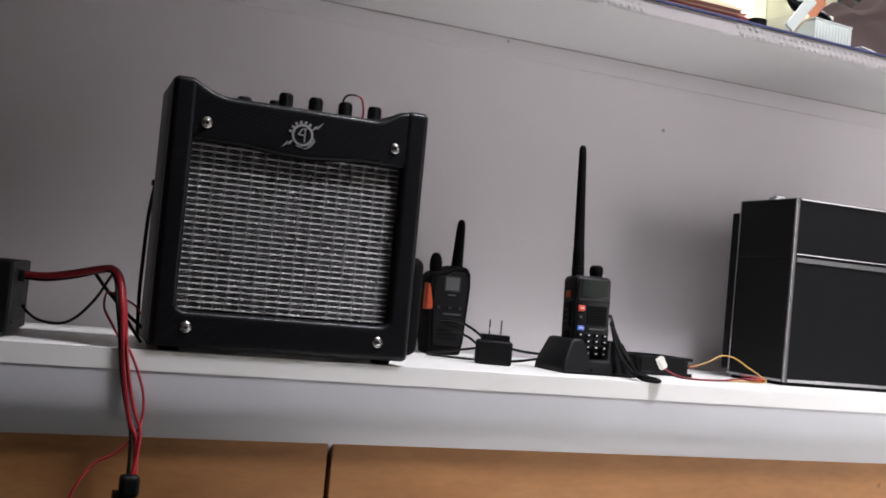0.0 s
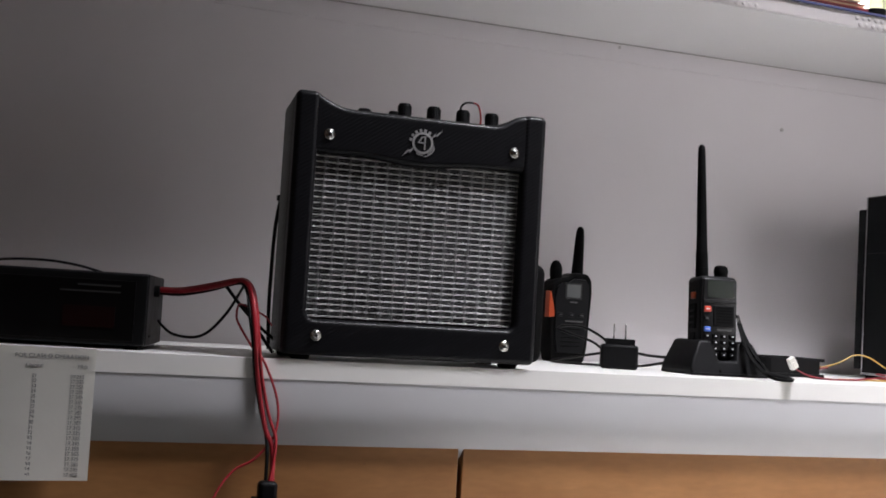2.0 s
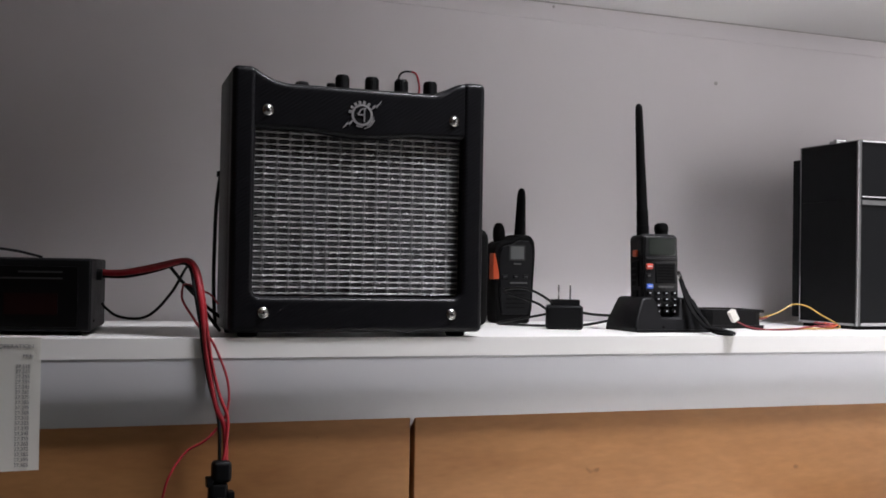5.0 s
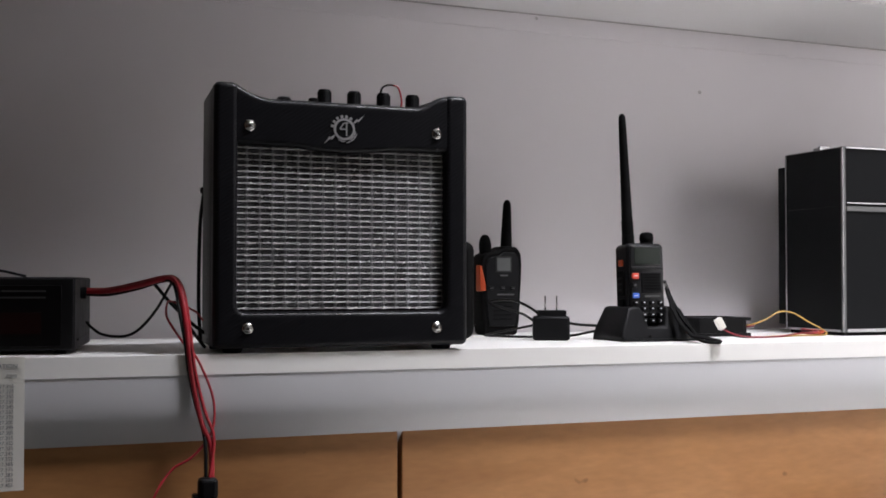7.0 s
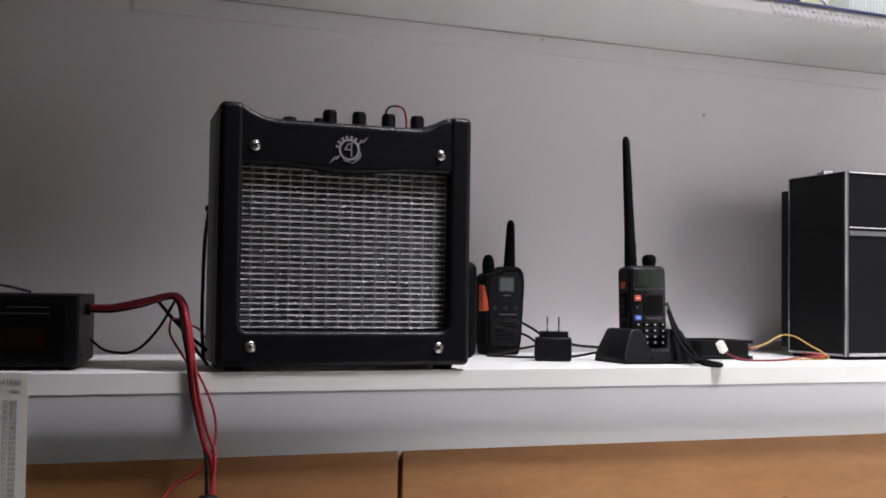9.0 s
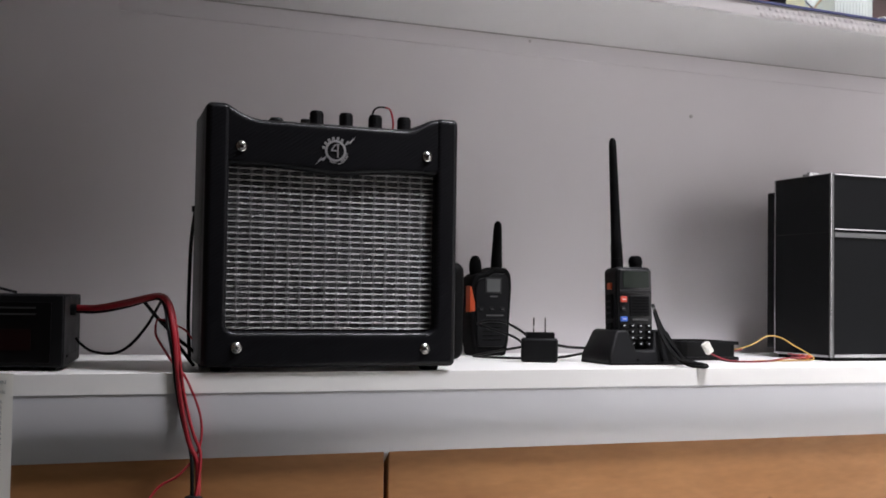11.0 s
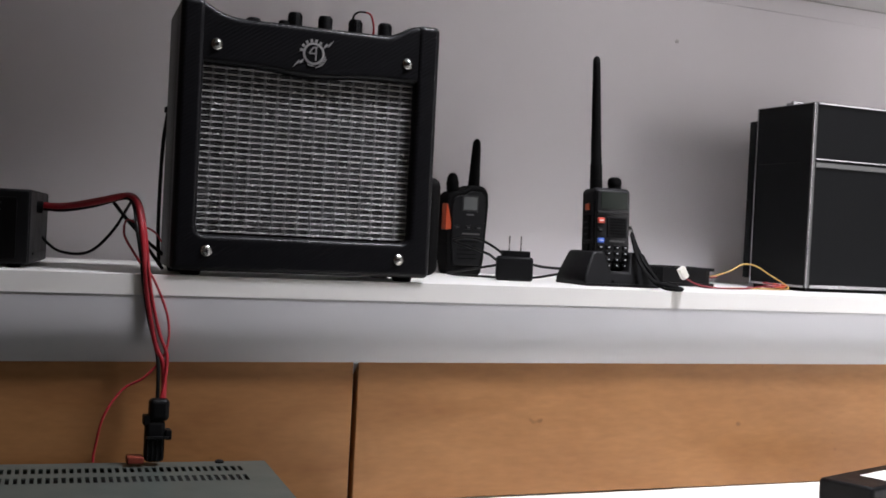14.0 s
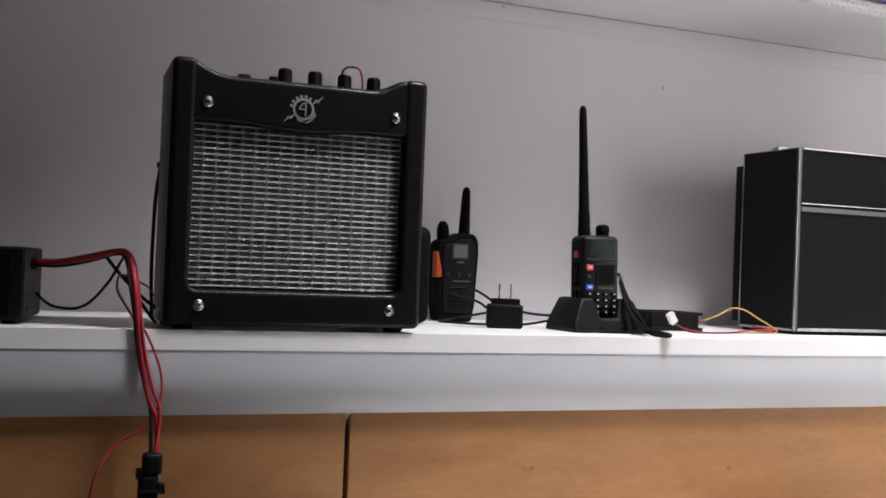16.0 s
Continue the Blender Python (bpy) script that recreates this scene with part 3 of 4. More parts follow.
part("red_half", tube([(0.5480, 0.046, 1.2583), (0.5530, 0.045, 1.2560), (0.5558, 0.044, 1.247), (0.5565, 0.044, 1.238), (0.5545, 0.044, 1.2320)], 0.0011), REDWIRE, loop)
cord = thing("amplifier_cord", pose(0, 0, 0), "thin black cord hanging down behind the amplifier", "cord")
part("cord", tube([(0.3690, 0.132, 1.190), (0.3660, 0.130, 1.161), (0.3625, 0.130, 1.140), (0.3595, 0.130, 1.112), (0.3585, 0.130, 1.070), (0.3585, 0.130, 1.026), (0.3600, 0.125, 0.984)], 0.0020), BLKWIRE, cord)
part("cord", tube([(0.3700, 0.136, 1.190), (0.3680, 0.135, 1.150), (0.3650, 0.135, 1.100), (0.3640, 0.132, 1.040), (0.3660, 0.125, 0.984)], 0.0011), BLKWIRE, cord)
part("cord_stop", moved(block(-0.0040, 0.0040, -0.004, 0.004, -0.0032, 0.0032, 0.0012), Matrix.Translation((0.3635, 0.130, 1.147))), BLACK, cord)
pouch = tagged(part("belt_pouch", block(0.612, 0.7055, 0.19, 0.225, SHELF_Z, 1.100, 0.012, 4), RUBBER), "black rounded pouch standing behind the amplifier", "pouch")

# ---------------------------------------------------------------- power supply and wires
psu = thing("power_supply", pose(0.2265, 0.036, SHELF_Z, 0, 0, -9), "black bench power supply with a dark display window", "power supply")
PW, PD, PH = 0.20, 0.17, 0.0735
part("case", block(-PW, 0, 0.004, PD, 0.003, PH, 0.002), BLACK, psu)
part("front_panel", block(-PW + 0.001, -0.001, 0, 0.0045, 0.004, PH - 0.001, 0.0015), BLACK, psu)
part("display_window", block(-PW + 0.01, -0.012, -0.0008, 0.001, 0.008, PH - 0.008, 0.0004), SMOKED, psu)
part("display_filter", block(-0.078, -0.03, -0.0014, -0.0006, 0.020, 0.040), REDDIM, psu, "dim red display filter")
for a, b, z in ((-0.066, -0.026, 0.0592), (-0.082, -0.026, 0.0532)):
    part("lettering_bar", block(a, b, -0.0014, -0.0007, z, z + 0.0018), FAINT, psu)
for x in (-PW + 0.015, -0.015):
    for y in (0.02, PD - 0.02):
        part("rubber_foot", moved(lathe([(0, 0), (0.006, 0), (0.006, 0.0035), (0, 0.0035)], 14), Matrix.Translation((x, y, 0))), RUBBER, psu)
part("cable_gland", moved(lathe([(0.006, -0.003), (0.006, 0.005), (0.0045, 0.006), (0, 0.006)], 18), pose(0.0, 0.06, 0.058, 0, 90, 0)), BLACK, psu)
part("vent_lip", block(-0.0002, 0.0012, 0.03, 0.15, 0.012, 0.014), BLACK, psu)

lead = thing("power_lead", pose(0, 0, 0), "red and black power lead hanging over the shelf edge", "power lead")
part("red_wire", tube([(0.240, 0.094, 1.0395), (0.262, 0.080, 1.0400), (0.288, 0.060, 1.0455), (0.309, 0.042, 1.0520), (0.3170, 0.030, 1.0520), (0.3215, 0.018, 1.044), (0.3240, 0.004, 1.022), (0.3265, -0.0035, 0.995), (0.3300, -0.0042, 0.965), (0.3355, -0.0045, 0.935), (0.3410, -0.007, 0.912), (0.3475, -0.012, 0.895), (0.3475, -0.020, 0.860)], 0.0026, 10), REDWIRE, lead)
part("black_wire", tube([(0.240, 0.095, 1.0365), (0.262, 0.083, 1.0365), (0.288, 0.064, 1.0425), (0.307, 0.046, 1.0495), (0.3150, 0.032, 1.0500), (0.3185, 0.020, 1.042), (0.3200, 0.006, 1.022), (0.3238, -0.0026, 0.995), (0.3278, -0.0030, 0.965), (0.3340, -0.0032, 0.935), (0.3405, -0.005, 0.912), (0.3425, -0.012, 0.895), (0.3420, -0.0195, 0.860)], 0.0018, 10), BLKWIRE, lead)
part("red_wire", tube([(0.241, 0.098, 1.0415), (0.262, 0.088, 1.0420), (0.288, 0.068, 1.0480), (0.310, 0.048, 1.0540), (0.3190, 0.034, 1.0535), (0.3245, 0.020, 1.044), (0.3275, 0.006, 1.022), (0.3300, -0.0050, 0.990), (0.3335, -0.0055, 0.965), (0.3390, -0.0060, 0.940), (0.3440, -0.008, 0.922), (0.3500, -0.012, 0.905), (0.3485, -0.017, 0.885), (0.3440, -0.021, 0.860)], 0.0016, 10), REDWIRE, lead)
part("thin_red_wire", tube([(0.3130, 0.045, 1.024), (0.3130, 0.038, 1.014), (0.3200, 0.026, 1.000), (0.3280, 0.002, 0.9845), (0.3345, -0.004, 0.978), (0.3450, -0.0045, 0.956), (0.3510, -0.0045, 0.937), (0.3515, -0.007, 0.918), (0.3460, -0.010, 0.902), (0.3300, -0.010, 0.884), (0.3120, -0.008, 0.873), (0.2950, -0.016, 0.850), (0.2880, -0.016, 0.818), (0.2870, -0.018, 0.808)], 0.0012, 8), REDWIRE, lead)
part("thin_red_wire", tube([(0.3130, 0.045, 1.024), (0.3170, 0.052, 1.030), (0.3320, 0.060, 1.025), (0.3450, 0.065, 1.019), (0.3530, 0.07, 1.010)], 0.0010, 8), REDWIRE, lead)
plug = part("plug", joined(block(0.3345, 0.3525, -0.029, -0.013, 0.846, 0.8665, 0.0042, 3), block(0.3315, 0.3495, -0.028, -0.014, 0.8080, 0.8470, 0.0042, 3)), BLACK, lead, "black two-pole power plug", m=pose(0, 0, 0))
part("latch", block(0.3295, 0.3355, -0.027, -0.015, 0.8420, 0.8515, 0.001), BLACK, plug)
part("latch", block(0.3490, 0.3550, -0.030, -0.016, 0.8290, 0.8380, 0.001), BLACK, plug)
part("collar", block(0.3325, 0.3520, -0.0305, -0.0135, 0.8300, 0.8325, 0.0006), SATIN, plug)
for k in range(4):
    part("groove", block(0.3335 + k * 0.0042, 0.3348 + k * 0.0042, -0.0287, -0.0275, 0.810, 0.828), SATIN, plug)
part("terminal", block(0.3160, 0.3310, -0.030, -0.014, 0.8072, 0.8140, 0.0015), RUSTRED, lead, "rust-red plug housing")

cords = thing("black_cord", pose(0, 0, 0), "thin black cord looping from the power supply", "cord")
part("cord", tube([(0.244, 0.125, 1.008), (0.248, 0.12, 1.003), (0.260, 0.12, 0.995), (0.281, 0.12, 0.993), (0.297, 0.12, 1.001), (0.313, 0.115, 1.021), (0.322, 0.105, 1.040), (0.324, 0.08, 1.050)], 0.0015), BLKWIRE, cords)
part("cord", tube([(0.305, 0.08, 1.048), (0.321, 0.08, 1.029), (0.341, 0.08, 1.009), (0.360, 0.08, 0.994), (0.372, 0.09, 0.983)], 0.0018), BLKWIRE, cords)
part("cord", tube([(0.322, 0.06, 1.030), (0.336, 0.06, 1.007), (0.350, 0.06, 0.988), (0.354, 0.06, 0.983)], 0.0018), BLKWIRE, cords)
top = thing("overhead_cord", pose(0, 0, 0), "thin black cord arching over the power supply", "cord")
part("cord", tube([(0.05, 0.15, 1.0545), (0.09, 0.15, 1.062), (0.13, 0.15, 1.0635), (0.160, 0.15, 1.0605), (0.180, 0.15, 1.0560), (0.186, 0.15, 1.0545)], 0.0014), BLKWIRE, top)

# ---------------------------------------------------------------- channel list
sheet = thing("channel_list", pose(0.0655, -0.0016, 0), "printed radio channel list taped to the shelf edge", "paper sheet")
pp = bmesh.new()
cols, rws = 14, 16
grid = [[pp.verts.new((x0 := 0.1165 * i / cols, -0.0005 - 0.0022 * math.sin(x0 * 30 + 0.6) * (j / rws) - 0.0085 * (j / rws) ** 2, 0.9812 - 0.1185 * j / rws)) for i in range(cols + 1)] for j in range(rws + 1)]
for j in range(rws):
    for i in range(cols):
        pp.faces.new((grid[j][i], grid[j][i + 1], grid[j + 1][i + 1], grid[j + 1][i]))
bmesh.ops.solidify(pp, geom=pp.faces[:], thickness=0.0002)
leaf = part("sheet", pp, PAPER, sheet)
paper_y = lambda x, z: -0.00085 - 0.0022 * math.sin(x * 30 + 0.6) * ((0.9812 - z) / 0.1185) - 0.0085 * ((0.9812 - z) / 0.1185) ** 2
letters("FOR CLASS D OPERATION", 0.0054, INK, "heading", sheet, Matrix.Translation((0.0465, paper_y(0.08, 0.972), 0.9713)) @ UPRIGHT)
letters("Channel", 0.0046, INK, "heading", sheet, Matrix.Translation((0.0560, paper_y(0.065, 0.963), 0.9630)) @ UPRIGHT)
letters("MHz", 0.0046, INK, "heading", sheet, Matrix.Translation((0.1010, paper_y(0.105, 0.963), 0.9630)) @ UPRIGHT)
for i, f in enumerate((215, 225, 255, 235, 245, 265, 275, 285, 295, 305, 315, 325, 335, 345, 355, 365, 375, 385, 395, 405)):
    z = 0.9555 - i * 0.00460
    letters("27.%d" % f, 0.0046, INK, "entry", sheet, Matrix.Translation((0.0950, paper_y(0.1, z), z - 0.0018)) @ UPRIGHT)
    letters("%d" % (21 + i), 0.0046, INK, "entry", sheet, Matrix.Translation((0.0620, paper_y(0.07, z), z - 0.0018)) @ UPRIGHT)

# ---------------------------------------------------------------- walkie-talkie by the wall
wt = thing("walkie_talkie", pose(0.7772, 0.278, SHELF_Z + 0.0, 0, 0, 4), "black two-way radio with orange side key leaning at the wall", "walkie-talkie")
side = [(-0.0240, 0), (0.0235, 0), (0.0275, 0.02), (0.0295, 0.06), (0.0312, 0.092), (0.0300, 0.108), (0.0240, 0.1165), (0.0040, 0.1175), (-0.0060, 0.1110), (-0.0225, 0.1080), (-0.0285, 0.1020), (-0.0312, 0.086), (-0.0300, 0.06), (-0.0275, 0.02)]
part("body", prism(side, -0.002, 0.03, 0.004, 3), RUBBER, wt)
part("faceplate", prism([(x * 0.80, 0.012 + z * 0.83) for x, z in side], -0.0045, 0.0, 0.0015, 2), BLACK, wt)
part("aerial", moved(lathe([(0.0075, 0), (0.0078, 0.006), (0.0072, 0.02), (0.0058, 0.055), (0.0050, 0.0625), (0.0025, 0.0662), (0, 0.0668)], 18), pose(0.0150, 0.014, 0.113, 0, 1.5, 0)), RUBBER, wt, "stubby rubber aerial")
part("volume_knob", moved(lathe([(0.0070, 0), (0.0082, 0.006), (0.0084, 0.014), (0.0070, 0.0215), (0.0040, 0.0262), (0, 0.0272)], 18), pose(-0.0160, 0.014, 0.1055, 0, -2, 0)), RUBBER, wt)
part("screen", block(-0.0085, 0.0115, -0.0052, -0.004, 0.0845, 0.1015, 0.0005), LCDGREY, wt, "grey liquid crystal screen")
part("screen_frame", joined(block(-0.0105, 0.0135, -0.005, -0.0035, 0.1015, 0.1035), block(-0.0105, 0.0135, -0.005, -0.0035, 0.0825, 0.0845), block(-0.0105, -0.0085, -0.005, -0.0035, 0.0845, 0.1015), block(0.0115, 0.0135, -0.005, -0.0035, 0.0845, 0.1015)), SATIN, wt)
part("talk_key", prism([(-0.0322, 0.0575), (-0.0225, 0.0590), (-0.0235, 0.066), (-0.0270, 0.080), (-0.0300, 0.0915), (-0.0322, 0.092)], -0.0030, 0.010, 0.0012, 2), ORANGE, wt, "orange push-to-talk key")
part("lettering_bar", block(-0.0035, 0.0075, -0.0052, -0.004, 0.0775, 0.0795), DIMLEGEND, wt)
part("lettering_bar", block(-0.0085, 0.0170, -0.0052, -0.004, 0.0525, 0.0545), DIMLEGEND, wt)
for x in (-0.0165, 0.0, 0.0150):
    part("button", block(x - 0.004, x + 0.004, -0.0056, -0.004, 0.0590, 0.0645, 0.0012), BLACK, wt)
    part("button_legend", block(x - 0.0022, x + 0.0022, -0.0058, -0.0054, 0.0612, 0.0622), DIMLEGEND, wt)
for k in range(5):
    part("speaker_slot", block(-0.014, 0.014, -0.0050, -0.0042, 0.020 + k * 0.0055, 0.0225 + k * 0.0055, 0.0006), RUBBER, wt)

# ---------------------------------------------------------------- mains adapter
ad = thing("mains_adapter", pose(0.7750, 0.126, SHELF_Z, 0, 0, -24), "black mains adapter standing with its two prongs up", "adapter")
part("body", block(-0.0220, 0.0220, 0, 0.032, 0, 0.0290, 0.0035, 3), BLACK, ad)
part("prong_block", block(-0.0165, 0.0180, 0.004, 0.028, 0.0285, 0.0358, 0.001), BLACK, ad)
for x in (-0.0070, 0.0068):
    part("prong", block(x - 0.0008, x + 0.0008, 0.0125, 0.0185, 0.0355, 0.0535, 0.0003, 1), STEEL, ad, "flat nickel prong")
ac = thing("adapter_cord", pose(0, 0, 0), "black cord from the adapter to the charger", "cord")
part("cord", tube([(0.800, 0.142, 1.000), (0.812, 0.150, 0.9995), (0.826, 0.150, 0.9975), (0.845, 0.140, 0.9965), (0.860, 0.134, 0.9960)], 0.0017), BLKWIRE, ac)
part("cord", tube([(0.800, 0.150, 0.984), (0.815, 0.175, 0.9825), (0.838, 0.18, 0.984), (0.850, 0.15, 0.990), (0.862, 0.136, 0.991)], 0.0016), BLKWIRE, ac)
part("cord", tube([(0.762, 0.134, 1.012), (0.756, 0.150, 1.020), (0.744, 0.165, 1.0275), (0.730, 0.18, 1.028), (0.722, 0.19, 1.024), (0.730, 0.17, 1.019), (0.747, 0.145, 1.011), (0.757, 0.140, 1.004)], 0.0016), BLKWIRE, ac)
part("cord", tube([(0.767, 0.150, 0.9985), (0.752, 0.170, 0.9935), (0.742, 0.19, 0.9895), (0.730, 0.22, 0.9835), (0.742, 0.23, 0.9818), (0.770, 0.20, 0.9816), (0.800, 0.19, 0.9816)], 0.0015), BLKWIRE, ac)

# ---------------------------------------------------------------- handheld radio in its charger
YAW = -2
ch = thing("charging_cradle", pose(0.8440, 0.0640, SHELF_Z, 0, 0, YAW), "black desktop charging cradle holding a handheld radio", "charger")
front = [(-0.0065, 0.0), (0.0905, 0.0), (0.0915, 0.006), (0.0895, 0.0135), (0.0775, 0.0385), (0.0745, 0.0408), (0.0600, 0.0408), (0.0565, 0.0375), (0.0525, 0.0175), (0.0300, 0.0175), (0.0250, 0.0375), (0.0215, 0.0408), (0.0095, 0.0408), (0.0065, 0.0385), (-0.0055, 0.0135), (-0.0075, 0.006)]
cr = prism(front, 0.0, 0.079, 0.0030, 3)
for v in cr.verts:
    v.co.y += 0.36 * v.co.z * (1 - v.co.y / 0.079) - 0.10 * v.co.z * v.co.y / 0.079
part("base", cr, BLACK, ch)
part("foot_rim", block(-0.0065, 0.0905, -0.0008, 0.0798, 0.0, 0.0035, 0.001), BLACK, ch)
for u in (0.028, 0.060):
    part("indicator", moved(lathe([(0.0018, 0), (0.0018, 0.0006), (0, 0.0008)], 12), pose(u, -0.0002, 0.0062, 90)), RUBBER, ch)

hr = thing("handheld_radio", pose(0.8575, 0.0860, SHELF_Z + 0.018, -3, 0, YAW), "black handheld transceiver with long aerial and keypad standing in a charger", "handheld radio")
RW, RD, RH = 0.0490, 0.031, 0.0985
part("body", prism([(0.0, 0), (RW, 0), (RW, RH - 0.004), (RW - 0.004, RH), (0.004, RH), (0.0, RH - 0.004)], 0.0, RD, 0.003, 3), BLACK, hr)
part("faceplate", prism([(0.003, 0.012), (RW - 0.003, 0.012), (RW - 0.002, 0.066), (RW - 0.003, RH - 0.003), (0.003, RH - 0.003), (0.002, 0.066)], -0.003, 0.002, 0.0018, 3), SATIN, hr)
part("screen", block(0.0075, RW - 0.006, -0.0036, -0.002, 0.0730, 0.0930, 0.0006), LCD, hr, "dark green liquid crystal screen")
part("speaker_grille", block(0.016, RW - 0.006, -0.0042, -0.002, 0.0390, 0.0640, 0.0015), BLACK, hr)
for k in range(6):
    part("speaker_slot", block(0.019, RW - 0.009, -0.0048, -0.0038, 0.0430 + k * 0.0034, 0.0446 + k * 0.0034), RUBBER, hr)
part("screen_lip", block(0.003, RW - 0.003, -0.0045, -0.001, 0.0665, 0.0705, 0.0012), SATIN, hr)
part("red_key", block(0.0035, 0.0125, -0.0052, -0.002, 0.0555, 0.0625, 0.0012), REDBTN, hr, "red function key")
part("key_legend", block(0.0055, 0.0105, -0.0055, -0.005, 0.0585, 0.0598), LEGEND, hr)
part("blue_key", block(0.0035, 0.0125, -0.0052, -0.002, 0.0325, 0.0385, 0.0012), BLUEBTN, hr, "blue function key")
part("key_legend", block(0.0055, 0.0105, -0.0055, -0.005, 0.0350, 0.0362), LEGEND, hr)
part("black_key", block(0.0035, 0.0105, -0.0050, -0.002, 0.0455, 0.0510, 0.0012), BLACK, hr)
part("key_legend", block(0.0052, 0.0085, -0.0054, -0.0048, 0.0470, 0.0492), DIMLEGEND, hr)
part("lettering_bar", block(0.0200, 0.0400, -0.0046, -0.003, 0.0340, 0.0362), DIMLEGEND, hr)
for i in range(4):
    for j in range(4):
        x, z = 0.0040 + i * 0.0110, 0.0250 - j * 0.0072
        key = part("key", block(x, x + 0.0078, -0.0052, -0.002, z, z + 0.0052, 0.0012), BLACK, hr)
        part("key_legend", block(x + 0.0027, x + 0.0050, -0.0055, -0.005, z + 0.0020, z + 0.0033), LEGEND, key)
part("call_key", block(-0.0022, 0.001, 0.010, 0.0195, 0.0715, 0.0795, 0.001), ORANGE, hr, "orange call key on the side")
part("talk_key", block(-0.0022, 0.001, 0.008, 0.0235, 0.0360, 0.0660, 0.001), RUBBER, hr)
part("monitor_key", block(-0.0018, 0.001, 0.010, 0.0215, 0.0230, 0.0320, 0.001), RUBBER, hr)
for k in range(3):
    part("side_rib", block(-0.0026, -0.0012, 0.010, 0.0215, 0.0420 + k * 0.007, 0.0445 + k * 0.007), BLACK, hr)
part("knob_collar", moved(lathe([(0.0080, 0), (0.0080, 0.003), (0, 0.003)], 20), pose(RW - 0.013, 0.017, RH - 0.0005)), BLACK, hr)
part("volume_knob", moved(lathe([(0.0072, 0), (0.0082, 0.002), (0.0086, 0.006), (0.0078, 0.0105), (0.005, 0.0125), (0, 0.0130)], 24), pose(RW - 0.013, 0.017, RH + 0.0022)), RUBBER, hr)
aerial = [(0.0076, 0), (0.0076, 0.012)]
for k in range(6):
    aerial += [(0.0070, 0.0125 + k * 0.0028), (0.0074, 0.0138 + k * 0.0028)]
aerial += [(0.0066, 0.031), (0.0058, 0.075), (0.0050, 0.125), (0.0045, 0.1500), (0.0040, 0.1560), (0.0020, 0.1588), (0, 0.1592)]
part("aerial", moved(lathe(aerial, 22), pose(0.0105, 0.016, RH - 0.001, 3.0, -3.0, 0)), RUBBER, hr, "long tapered rubber aerial")
strap = thing("wrist_strap", pose(0, 0, 0), "black woven wrist strap hanging from the handheld radio", "strap")
part("clip", tube([(0.9095, 0.092, 1.052), (0.9110, 0.090, 1.046), (0.9125, 0.088, 1.038)], 0.0019), STEEL, strap, "small metal strap clip")
part("ribbon", tube([(0.9115, 0.089, 1.042), (0.9100, 0.080, 1.030), (0.9075, 0.068, 1.016), (0.9085, 0.055, 1.002), (0.9100, 0.042, 0.9925), (0.9100, 0.028, 0.9865), (0.9110, 0.012, 0.9822), (0.9150, -0.001, 0.9816), (0.9200, -0.005, 0.9816), (0.9235, 0.001, 0.9830), (0.9190, 0.008, 0.9845), (0.9110, 0.014, 0.9865), (0.9020, 0.022, 0.9885)], 0.0036, 8, 8, 0.5), RUBBER, strap)
part("ribbon", tube([(0.9120, 0.089, 1.040), (0.9165, 0.080, 1.022), (0.9195, 0.066, 1.005), (0.9200, 0.050, 0.9945), (0.9165, 0.036, 0.9885), (0.9120, 0.024, 0.9865)], 0.0046, 8, 8, 0.5), RUBBER, strap)

# ---------------------------------------------------------------- cooling fan with its lead
fan = thing("cooling_fan", pose(1.030, 0.186, SHELF_Z, 0, 0, -3), "black square cooling fan lying flat on the shelf", "fan")


def square_ring(h, r, z0, z1, cham=0.004, steps=48):
    """A square plate with a round hole."""
    bm = bmesh.new()
    rows = []
    for z in (z0, z1):
        inner, outer = [], []
        for i in range(steps):
            a = 2 * math.pi * i / steps
            c, s = math.cos(a), math.sin(a)
            k = min(h / max(abs(c), abs(s), 1e-6), h * 1.32)
            inner.append(bm.verts.new((r * c, r * s, z)))
            outer.append(bm.verts.new((k * c, k * s, z)))
        rows.append((inner, outer))
    (i0, o0), (i1, o1) = rows
    for k in range(steps):
        q = (k + 1) % steps
        bm.faces.new((i0[k], i0[q], o0[q], o0[k]))
        bm.faces.new((i1[k], o1[k], o1[q], i1[q]))
        bm.faces.new((o0[k], o0[q], o1[q], o1[k]))
        bm.faces.new((i0[k], i1[k], i1[q], i0[q]))
    return bm


part("flange", square_ring(0.046, 0.0395, 0.0205, 0.0245), BLACK, fan)
part("flange", square_ring(0.046, 0.0395, 0.0005, 0.0045), BLACK, fan)
part("barrel", square_ring(0.0415, 0.0395, 0.0045, 0.0205), BLACK, fan)
hub = part("hub", moved(lathe([(0.0165, 0.002), (0.0165, 0.0225), (0.015, 0.0235), (0, 0.0235)], 28), Matrix.Translation((0, 0, 0))), BLACK, fan)
for i in range(7):
    blade = bmesh.new()
    n = 6
    g = [[blade.verts.new(((0.0165 + 0.0205 * k / n) * math.cos(a := 2 * math.pi * i / 7 + 0.25 * k / n + 0.6 * s), (0.0165 + 0.0205 * k / n) * math.sin(a), 0.005 + 0.015 * s)) for s in (0, 0.5, 1)] for k in range(n + 1)]
    for k in range(n):
        for s in range(2):
            blade.faces.new((g[k][s], g[k + 1][s], g[k + 1][s + 1], g[k][s + 1]))
    bmesh.ops.solidify(blade, geom=blade.faces[:], thickness=0.0012)
    part("blade", blade, BLACK, hub)
fl = thing("fan_lead", pose(0, 0, 0), "yellow and red fan lead ending in a white connector", "wire")
